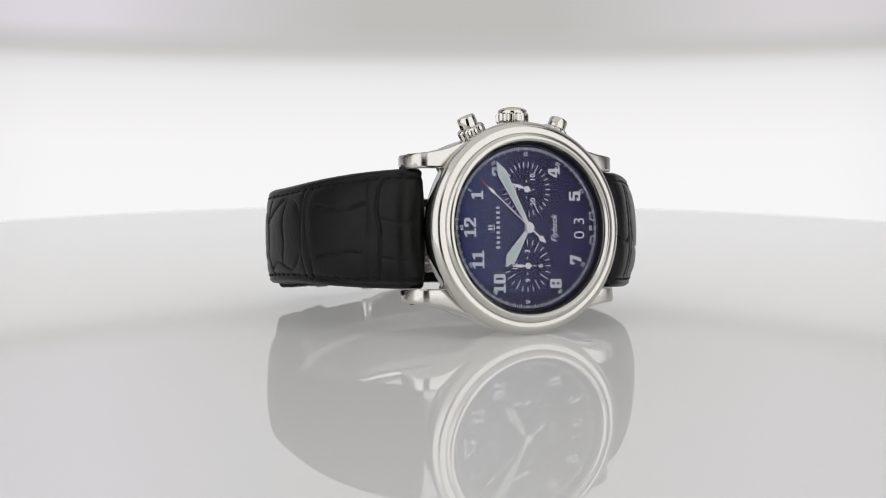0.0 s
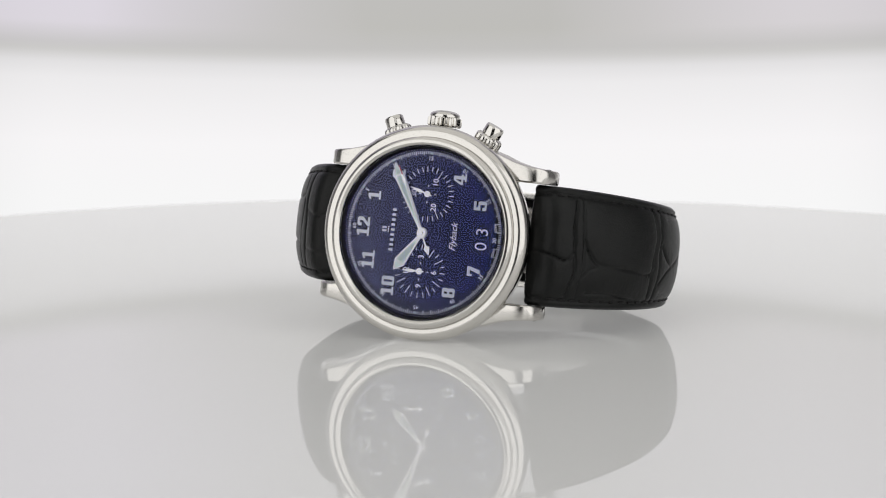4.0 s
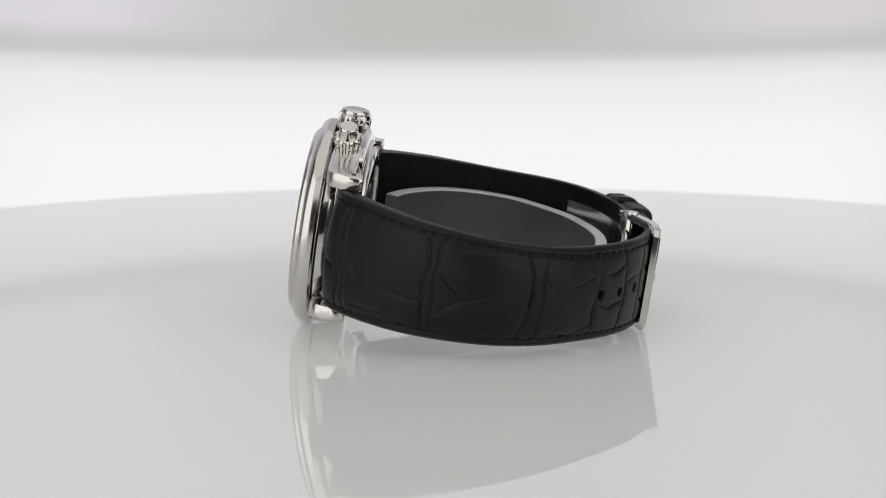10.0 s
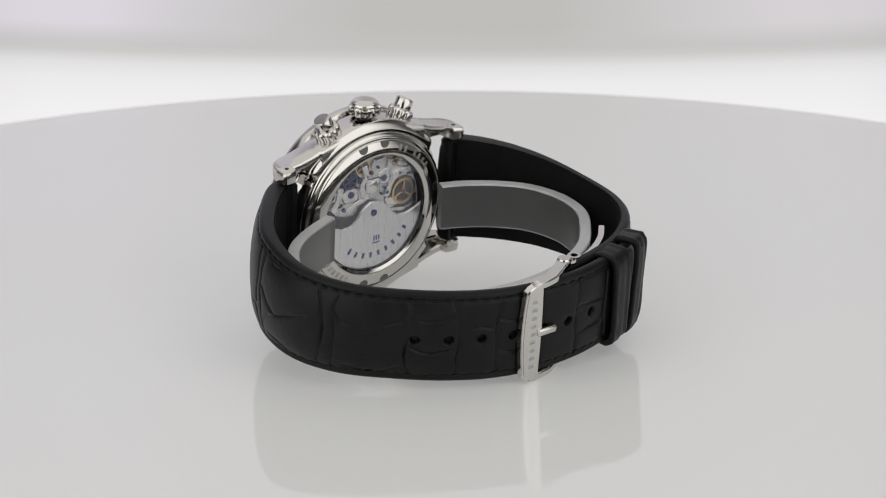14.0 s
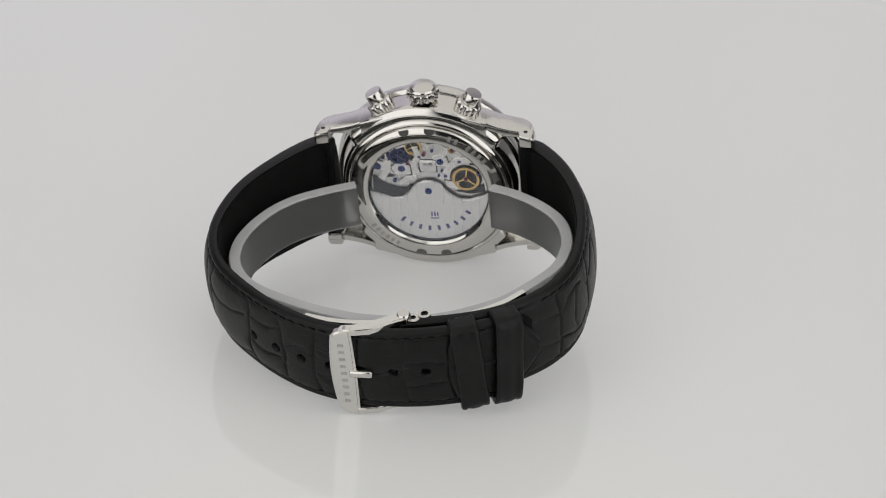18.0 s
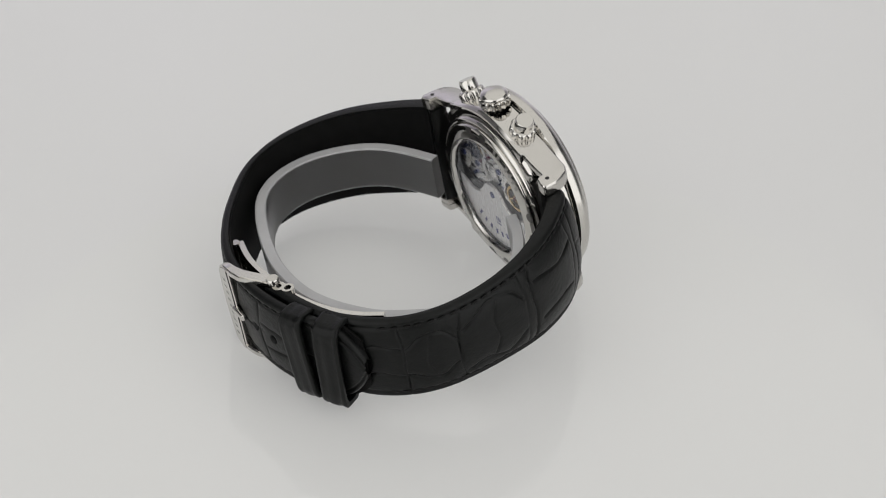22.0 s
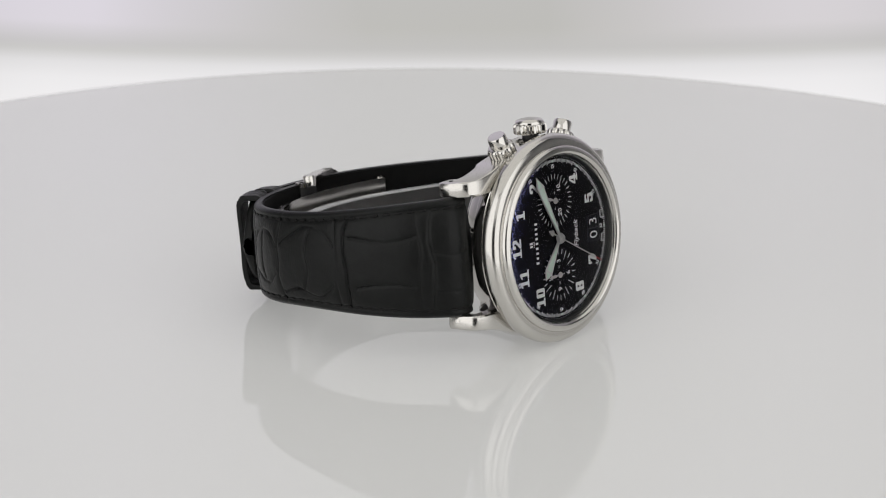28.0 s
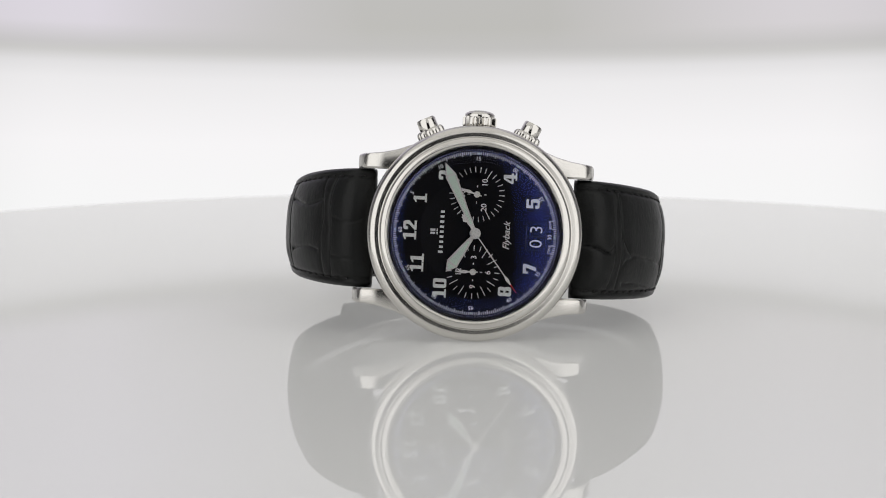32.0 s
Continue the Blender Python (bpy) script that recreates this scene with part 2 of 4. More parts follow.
def box(x0, x1, y0, y1, z0, z1, bm=None, bevel=0.0, seg=2):
    bm2 = bmesh.new()
    bmesh.ops.create_cube(bm2, size=1, matrix=Matrix.Translation(((x0 + x1) / 2, (y0 + y1) / 2, (z0 + z1) / 2)) @ Matrix.Diagonal((x1 - x0, y1 - y0, z1 - z0, 1)))
    if bevel:
        bmesh.ops.bevel(bm2, geom=bm2.edges[:], offset=bevel, segments=seg, affect="EDGES", profile=0.5)
    return merge(bm, bm2)


def merge(bm, bm2):
    if bm is None:
        return bm2
    me = bpy.data.meshes.new("tmp")
    bm2.to_mesh(me)
    bm2.free()
    bm.from_mesh(me)
    bpy.data.meshes.remove(me)
    return bm


def circle(r, cx=0.0, cz=0.0, n=40):
    return [(cx + r * math.cos(2 * math.pi * k / n), cz + r * math.sin(2 * math.pi * k / n)) for k in range(n)]


def dial_dir(deg):
    """Unit (x, z) of a clock angle, clockwise from 12."""
    a = radians(deg)
    return -math.cos(a), math.sin(a)


def face_pose(x, z, y, turn=0.0, s=1.0):
    """Lays flat drawing (right, up, out) onto the dial at x, z; turn is clockwise from upright at 12."""
    base = Matrix(((0, -1, 0), (0, 0, -1), (1, 0, 0))).to_4x4()
    return Matrix.Translation((x, y, z)) @ base @ Matrix.Rotation(radians(-turn), 4, "Z") @ Matrix.Scale(s, 4)


def letters(text, size, bold=0.0, shear=0.0, depth=0.02, spacing=1.0):
    """A bmesh of built-in type, centred, in the drawing plane."""
    cu = bpy.data.curves.new("letters", "FONT")
    cu.body, cu.size, cu.offset, cu.shear, cu.extrude = text, size, bold, shear, depth
    cu.align_x, cu.align_y, cu.space_character, cu.resolution_u = "CENTER", "CENTER", spacing, 3
    ob = new("letters", cu)
    bpy.context.view_layer.update()
    me = bpy.data.meshes.new_from_object(ob.evaluated_get(bpy.context.evaluated_depsgraph_get()))
    bpy.data.objects.remove(ob)
    bpy.data.curves.remove(cu)
    bm = bmesh.new()
    bm.from_mesh(me)
    bpy.data.meshes.remove(me)
    xs, ys = [v.co.x for v in bm.verts], [v.co.y for v in bm.verts]
    bmesh.ops.translate(bm, verts=bm.verts, vec=(-(min(xs) + max(xs)) / 2, -(min(ys) + max(ys)) / 2, 0))
    return bm


def put(bm, m):
    bm.transform(m)
    return bm


def smooth_path(points, n):
    """Even points on a Catmull-Rom curve through 2D points, with their tangents."""
    P = [Vector(p) for p in points]
    P = [2 * P[0] - P[1], *P, 2 * P[-1] - P[-2]]
    dense = []
    for i in range(1, len(P) - 2):
        for k in range(24):
            t = k / 24
            dense.append(0.5 * ((2 * P[i]) + (P[i + 1] - P[i - 1]) * t + (2 * P[i - 1] - 5 * P[i] + 4 * P[i + 1] - P[i + 2]) * t * t
                                + (3 * P[i] - P[i - 1] - 3 * P[i + 1] + P[i + 2]) * t ** 3))
    dense.append(P[-2])
    run = [0.0]
    for a, b in zip(dense, dense[1:]):
        run.append(run[-1] + (b - a).length)
    out = []
    j = 0
    for k in range(n):
        s = run[-1] * k / (n - 1)
        while j < len(run) - 2 and run[j + 1] < s:
            j += 1
        f = (s - run[j]) / max(1e-9, run[j + 1] - run[j])
        out.append(dense[j].lerp(dense[j + 1], f))
    tang = [(out[min(n - 1, k + 1)] - out[max(0, k - 1)]).normalized() for k in range(n)]
    return out, tang, run[-1]

# ---- the setting: a photo booth with a turntable ----
def sheet_arc(radius, a0, a1, z0, z1, thick, n=48, m=None):
    """A standing curved panel round the z axis, angles in degrees from +y."""
    bm = bmesh.new()
    cols = []
    for k in range(n + 1):
        a = radians(a0 + (a1 - a0) * k / n)
        s, c = math.sin(a), math.cos(a)
        cols.append([bm.verts.new((r * s, r * c, z)) for r, z in ((radius, z0), (radius, z1), (radius + thick, z1), (radius + thick, z0))])
    for a, b in zip(cols, cols[1:]):
        for k in range(4):
            bm.faces.new((a[k], b[k], b[(k + 1) % 4], a[(k + 1) % 4]))
    bm.faces.new(cols[0]), bm.faces.new(cols[-1][::-1])
    if m is not None:
        bm.transform(m)
    return bm


def build_booth():
    floor = part("floor", box(-1.6, 1.6, -1.6, 1.6, -0.92, -0.90), booth_white, None, m=None)
    tagged(floor, "plain pale grey booth floor under the turntable", "floor", kind="structure")
    roof = part("ceiling", box(-1.6, 1.6, -1.6, 1.6, 1.50, 1.52), booth_white, None, m=None)
    tagged(roof, "plain pale grey booth ceiling", "ceiling", kind="structure")
    for name, b in (("wall_north", (-1.6, 1.6, 1.58, 1.6)), ("wall_south", (-1.6, 1.6, -1.6, -1.58)),
                    ("wall_east", (1.58, 1.6, -1.58, 1.58)), ("wall_west", (-1.6, -1.58, -1.58, 1.58))):
        w = part(name, box(*b, -0.90, 1.50), booth_white, None, m=None)
        tagged(w, "plain white wall of the photo booth", "wall", kind="structure")
    # unseen sheet, added so the dial mirrors black behind the camera
    tagged(part("curtain", sheet_arc(0.72, 164, 196, -0.9, 0.34, 0.004, 16), booth_black, None, m=None), "unseen black sheet added to darken reflections of the camera's slot", "curtain", kind="structure")
    # unseen overhead light with its added apron, and the two upright lights beside the camera
    top = tagged(new("overhead_softbox"), "large white overhead softbox, lit, with an apron added behind the turntable", "softbox")
    line = [(-0.60, 0.90), (0.60, 0.90), (0.78, 0.88), (0.92, 0.82), (1.02, 0.72), (1.08, 0.58), (1.10, 0.42), (1.10, -0.30)]
    turn = Matrix(((0, 1, 0, 0), (1, 0, 0, 0), (0, 0, 1, 0), (0, 0, 0, 1)))

    def apron(gap, thick):
        near, far = gap, gap + thick
        grow = [(y + d * f, z + d * (1 - f)) for d in (near, far) for (y, z), f in zip(line, (0, 0, 0.15, 0.4, 0.65, 0.85, 1, 1))]
        return grow[:8] + grow[8:][::-1]
    part("diffuser", prism(apron(0, 0.005), -0.80, 0.80, m=turn), overhead_light("overhead_diffuser", 0.60, SOFT_TOP), top, "glowing white diffuser", m=None)
    part("housing", prism(apron(0.008, 0.09), -0.82, 0.82, m=turn), booth_black, top, "black fabric housing", m=None)
    # glowing panel added over the slot to brighten dark reflections in the steel
    part("front_apron", sheet_arc(0.62, 168.5, 191.5, 0.37, 0.893, 0.004, 12), glow("slot_fill_glow", (1, 0.99, 0.97), SOFT_TOP), top, "unseen glowing panel added to fill reflections above the camera's slot", m=None)
    for x in (-0.7, 0.7):
        for y in (-0.5, 0.55):
            part("hanger", box(x - 0.01, x + 0.01, y - 0.01, y + 0.01, 0.985, 1.505), booth_black, top, "thin black hanger rod", m=None)
    for side in (1, -1):
        s = tagged(new("upright_softbox"), "tall curved white softbox, lit, standing beside the camera's slot", "softbox", "softboxes beside the camera")
        lo, hi = (192, 270) if side == 1 else (92, 168)
        part("diffuser", sheet_arc(0.62, lo, hi, -0.25, 0.80, 0.004), slot_light("front_diffuser", SOFT_FRONT), s, "glowing white diffuser", m=None)
        part("housing", sheet_arc(0.63, lo, hi, -0.27, 0.81, 0.05), booth_black, s, "black housing", m=None)
        part("foot", sheet_arc(0.60, lo + 5, hi - 5, -0.90, -0.27, 0.1, 12), booth_black, s, "black foot", m=None)


def build_backdrop():
    """The lit backdrop on the far end of the arm, in the arm's frame."""
    ob = tagged(new("backdrop"), "white backlit backdrop of the photo booth with a seam along its top", "backdrop", kind="structure")
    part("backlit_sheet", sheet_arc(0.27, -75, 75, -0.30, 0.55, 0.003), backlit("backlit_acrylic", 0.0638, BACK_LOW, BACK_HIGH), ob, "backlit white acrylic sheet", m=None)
    return ob


def build_turntable():
    ob = tagged(new("turntable"), "round glossy white turntable plate with a soft inner glow", "turntable")
    # the rim is broadly rounded, then drops; the disc sits slightly off the axis
    edge = [(0.1995 + 0.022 * math.sin(radians(a)), -0.022 * (1 - math.cos(radians(a)))) for a in range(0, 25, 2)]
    prof = [(0, 0), (0.198, 0), *edge, (0.2102, -0.0032), (0.2108, -0.0050), (0.2108, -0.009), (0.2095, -0.011), (0, -0.011)]
    bm = lathe(prof, 192, closed=False)
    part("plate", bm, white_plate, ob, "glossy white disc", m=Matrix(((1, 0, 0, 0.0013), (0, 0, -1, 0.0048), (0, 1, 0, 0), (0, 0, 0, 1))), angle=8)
    part("hub", box(-0.05, 0.05, -0.05, 0.05, -0.16, -0.0112, bevel=0.01), booth_black, ob, "black drive hub under the plate", m=None)
    part("pedestal", box(-0.09, 0.09, -0.09, 0.09, -0.90, -0.161, bevel=0.02), booth_black, ob, "black pedestal", m=None)
    return ob


# ---- the watch ----
STRAP_LONG = [(18.5, 6.0), (21.2, 5.5), (24.6, 6.9), (30.2, 12.9), (35.6, 21.0), (38.2, 30.0), (38.0, 38.5), (34.4, 46.7), (27.4, 54.0), (20.0, 59.6), (12.4, 63.4),
              (3.6, 65.4), (-5.0, 65.5), (-13.0, 64.1), (-20.0, 61.7), (-25.4, 58.8), (-28.8, 56.8)]
STRAP_SHORT = [(-18.5, 6.0), (-21.2, 5.5), (-24.4, 6.9), (-29.6, 13.3), (-33.4, 21.8), (-34.9, 31.5), (-34.7, 41.0), (-32.3, 48.4), (-27.6, 54.2), (-20.8, 58.7), (-12.8, 61.3), (-4.0, 62.9)]
CUFF = [(13.6, 14.2), (19.4, 16.6), (24.5, 19.4), (28.3, 23.0), (31.2, 28.0), (32.7, 33.3), (32.4, 38.6), (30.3, 43.2), (26.6, 46.8), (20.2, 50.2), (12.5, 53.0), (5.0, 54.7), (-3.6, 54.9),
        (-10.6, 53.4), (-17.6, 50.1), (-22.2, 46.6), (-28.4, 39.0), (-30.0, 33.5), (-29.8, 29.0), (-27.9, 24.0), (-24.0, 19.7), (-18.6, 16.1), (-13.4, 14.0)]


# Creases of the hide, each (depth, (run, across), ...) in mm: bands across the strap, folds along it with forked ends.
HIDE_LONG = [
    (1.0, (8.4, -9), (9.2, -3), (8.6, 3), (8.9, 9)), (0.55, (10.6, -9), (10.9, 0), (10.2, 9)), (1.0, (0.5, -1.0), (4.5, -1.3), (7.4, -2.2), (8.6, -1.0)),
    (0.8, (10.8, 1.8), (13.0, -1.6), (15.5, -2.6), (22, -3.2), (27, -3.6), (28.6, -2.0)), (0.6, (10.6, -6.0), (12.4, -3.6), (15.5, -2.6)), (0.5, (27, -3.6), (28.4, -5.0)),
    (0.7, (12.6, -8.2), (18, -7.9), (25, -8.6)), (0.8, (28.7, -9), (28.2, -2), (28.9, 3), (28.4, 9)), (0.7, (30.7, -9), (30.3, 0), (30.9, 9)),
    (0.9, (31.0, 2.2), (33.2, -0.4), (36, -1.6), (40, 0.0), (44, 1.6)), (0.7, (31.2, -5.2), (33.2, -3.2), (36, -1.6)), (0.6, (33, -7.2), (39, -7.6), (44, -8.6)),
    (1.0, (45.6, -9), (47.2, -3), (47.4, 3), (46.0, 9)), (0.5, (34, 7.4), (41, 7.8))]
HIDE_TAIL = [
    (0.8, (50.6, 8), (49.6, 4.5), (51.5, 2.4), (57, 2.0), (62, 3.6)), (0.8, (49.0, -8), (49.8, -2), (49.4, 3)), (0.7, (51.5, -6.6), (57, -7.2), (62, -5.8)),
    (0.9, (63.4, -8), (62.4, -3), (63.6, 3), (62.8, 8)), (0.7, (63.4, -1.4), (67, -2.8), (71, -2.0)), (0.7, (63.6, 4.4), (68, 3.8), (71.2, 5.2)), (0.9, (71.4, -8), (72.2, 0), (71.0, 8)),
    (0.7, (72.2, 1.6), (76, 2.4), (79.6, 1.4)), (0.8, (79.8, -8), (79.0, 0), (80.2, 8)), (0.7, (80, -2.6), (84, -3.4), (88, -2.4)), (0.7, (80, 3.6), (84, 2.8), (88, 4.0)), (0.9, (88.2, -8), (87.6, 0), (88.4, 8)),
    (0.7, (88, 0.6), (92, -0.4), (97, 0.8)), (0.8, (97, -8), (96.2, 0), (97, 8)), (0.7, (97, 2.4), (105, 1.4)), (0.7, (97, -3.4), (105, -2.8)), (0.8, (105.5, -7), (104.8, 0), (105.6, 7)), (0.6, (106, 0.6), (113, 0.2))]
HIDE_SHORT = [
    (0.7, (9.4, -9), (8.6, -2), (9.6, 3), (9.0, 9)), (0.4, (11.6, -9), (11.2, 2), (11.8, 9)), (0.4, (3.0, 1.6), (5, 1.0), (8.8, 1.6)), (0.4, (4.0, -6.2), (8.8, -5.4)),
    (0.9, (11.8, 5.0), (16, 4.2), (24.6, 5.0)), (0.8, (12.6, -4.4), (17, -4.0), (23.4, -4.8)), (1.0, (26.0, -9), (25.2, -3), (25.8, 4), (25.2, 9)), (0.5, (27.8, 9), (27.4, 0), (28.0, -9)),
    (0.9, (28.0, 3.4), (30.8, 6.2), (36, 6.4), (41.2, 3.8)), (0.9, (28.2, -4.2), (32, -6.6), (37, -5.4), (41.4, -6.2)), (0.6, (33.8, 6.6), (35.4, 2.0), (34.6, -2.0), (35.8, -5.8)), (0.8, (41.6, -9), (42.6, -3), (42.2, 4), (41.4, 9)),
    (0.8, (42.8, 2.6), (45.6, 5.0), (49.6, 4.8), (52.8, 2.2)), (0.8, (43.2, -2.8), (47, -5.2), (52.8, -3.2)), (0.5, (47.6, 5.0), (48.6, 0.4), (47.8, -4.8)), (0.9, (53.2, -9), (52.8, 0), (53.6, 9)),
    (0.7, (53.4, 2.6), (58, 3.4), (62.4, 2.4)), (0.7, (53.4, -3.8), (58, -3.0), (62.4, -4.2)), (0.8, (62.8, -9), (62.2, 0), (63, 9)), (0.6, (63, 0.6), (72, 0.2))]


def hide_depth(creases, s, z):
    """Depth below the strap's skin at run s and place z across: thin creases in wide soft valleys."""
    thin, wide = np.zeros(s.shape), np.zeros(s.shape)
    for strength, line in creases:
        dist = np.full(s.shape, 99.0)
        for (s0, z0), (s1, z1) in zip(line, line[1:]):
            es, ez = s1 - s0, z1 - z0
            k = np.clip(((s - s0) * es + (z - z0) * ez) / (es * es + ez * ez), 0, 1)
            dist = np.minimum(dist, np.hypot(s - s0 - k * es, z - z0 - k * ez))
        thin = np.maximum(thin, strength * np.exp(-(dist / 0.24) ** 2))
        wide = np.maximum(wide, strength * np.exp(-(dist / 1.0) ** 2))
    return 0.36 * thin + 0.13 * wide


def padding(s, length):
    """Height of the padded middle over the stitched margin, at run s."""
    rise = min(1.0, max(0.0, (s - 1.0) / 5.0))
    fade = min(1.0, max(0.0, (s - 0.34 * length) / (0.36 * length)))
    return 0.55 + 1.05 * rise * rise * (3 - 2 * rise) - 1.15 * fade * fade * (3 - 2 * fade)


def dome(z, hw):
    """Cross-section of the padding: full in the middle, nothing on the stitched margin."""
    k = abs(z) / (hw - 1.3)
    return 0.0 if k >= 1 else (1 - k ** 2.6) ** 0.8


def half_width(w0, w1, f):
    """Half the strap's width: full between the lugs, then a long taper."""
    k = min(1.0, max(0.0, (f - 0.03) / 0.47))
    return w0 + (w1 - w0) * k * k * (3 - 2 * k)


def strap_mesh(path, w0, w1, t0, t1, seed, creases, nu=700, nv=100, holes=()):
    pts, tang, length = smooth_path(path, nu)
    creases = [(strength, smooth_path(line, 5 * len(line))[0]) for strength, *line in creases]
    verts, faces = [], []
    per = nv + 1 + 3
    for i, (p, t) in enumerate(zip(pts, tang)):
        f = i / (nu - 1)
        hw = half_width(w0, w1, f)
        end = min(1.0, (1 - f) * length / 9.0)
        if t1 < 2.0:
            hw *= 0.12 + 0.88 * math.sin(end * math.pi / 2) ** 0.7
        th = t0 + (t1 - t0) * min(1, f * 2.6)
        nrm = Vector((t.y, -t.x))
        if nrm.dot(p - Vector((2, 34))) < 0:
            nrm = -nrm
        s = f * length
        pd = padding(s, length)
        zs = np.linspace(-hw, hw, nv + 1)
        warp_s = np.array([noise.noise((s * 0.16, z * 0.22, seed)) + 0.22 * noise.noise((s * 0.7, z * 0.7, seed + 2.0)) for z in zs]) * 0.5
        warp_z = np.array([noise.noise((s * 0.16, z * 0.16, seed + 9.0)) + 0.25 * noise.noise((s * 0.6, z * 0.6, seed + 3.0)) for z in zs]) * 0.45
        depth = np.array([0.95 + 0.75 * noise.noise((s * 0.2, z * 0.2, seed + 21.0)) for z in zs])
        fine = np.array([noise.noise((s * 0.9, z * 1.2, seed + 4.0)) + 0.5 * noise.noise((s * 2.3, z * 3.1, seed + 6.0)) for z in zs])
        groove = depth * hide_depth(creases, s + warp_s, zs + warp_z) + 0.022 * fine
        if s < 3.0:
            groove = groove * max(0.0, (s - 0.8) / 2.2)
        for hs, hz in holes:
            groove = groove + 1.3 * np.clip((0.95 - np.hypot(s - hs, zs - hz)) / 0.3, 0, 1)
        for z, g in zip(zs, groove):
            gap = hw - abs(z)
            o = pd * dome(z, hw) - g * min(1.0, 0.25 + max(0.0, gap - 1.2) * 0.6) - 0.8 * max(0.0, 1 - gap / 0.9) ** 2.2
            o -= 0.20 * math.exp(-((gap - 1.55) / 0.36) ** 2)
            if s < 0.9:
                o -= 0.9 * (1 - s / 0.9) ** 2
            verts.append((p.x + nrm.x * o, p.y + nrm.y * o, z))
        for z in (hw, 0.0, -hw):
            k = -th + (0.25 if z else 0.0)
            verts.append((p.x + nrm.x * k, p.y + nrm.y * k, z * 0.985))
        if i:
            a, b = (i - 1) * per, i * per
            for k in range(per):
                faces.append((a + k, a + (k + 1) % per, b + (k + 1) % per, b + k))
    faces.append(tuple(range(per))[::-1])
    faces.append(tuple(range((nu - 1) * per, nu * per)))
    me = bpy.data.meshes.new("strap")
    me.from_pydata(verts, [], faces)
    bm = bmesh.new()
    bm.from_mesh(me)
    bpy.data.meshes.remove(me)
    return bm, pts, tang, length


def lining_mesh(pts, tang, w0, w1, t0, t1):
    """A thin liner sheet just inside the strap."""
    bm, rows, n = bmesh.new(), [], len(pts)
    for i in range(4, n - 4, 3):
        p, t, f = pts[i], tang[i], i / (n - 1)
        nrm = Vector((t.y, -t.x))
        if nrm.dot(p - Vector((2, 34))) < 0:
            nrm = -nrm
        th, hw = t0 + (t1 - t0) * min(1, f * 2.6), half_width(w0, w1, f) * 0.955
        if t1 < 2.0:
            hw *= 0.35 + 0.65 * math.sqrt(min(1.0, (1 - f) * 23))
        rows.append([bm.verts.new((p.x + nrm.x * o, p.y + nrm.y * o, z)) for o, z in ((-th - 0.06, -hw), (-th - 0.14, -hw * 0.9), (-th - 0.14, hw * 0.9), (-th - 0.06, hw), (-th + 0.4, hw), (-th + 0.4, -hw))])
    for a, b in zip(rows, rows[1:]):
        for k in range(6):
            bm.faces.new((a[k], b[k], b[(k + 1) % 6], a[(k + 1) % 6]))
    bm.faces.new(rows[0]), bm.faces.new(rows[-1][::-1])
    return bm


def stitch_row(strap, pts, tang, length, w0, w1, start, stop, me):
    n = len(pts)
    run = start
    while run < stop:
        f = run / length
        i = min(n - 1, int(f * (n - 1)))
        p, t = pts[i], tang[i]
        nrm = Vector((t.y, -t.x))
        if nrm.dot(p - Vector((2, 34))) < 0:
            nrm = -nrm
        hw = half_width(w0, w1, f)
        for s in (1, -1):
            z = s * (hw - 1.55)
            o = padding(run, length) * dome(z, hw) - 0.16
            m = Matrix(((t.x, nrm.x, 0, p.x + nrm.x * o), (t.y, nrm.y, 0, p.y + nrm.y * o), (0, 0, 1, z), (0, 0, 0, 1)))
            rot = WM @ Matrix.Translation(m.translation * MM) @ m.to_3x3().to_4x4() @ Matrix.Rotation(radians(7 * s), 4, "Y")
            piece("stitch", me, strap, rot)
        run += 2.3


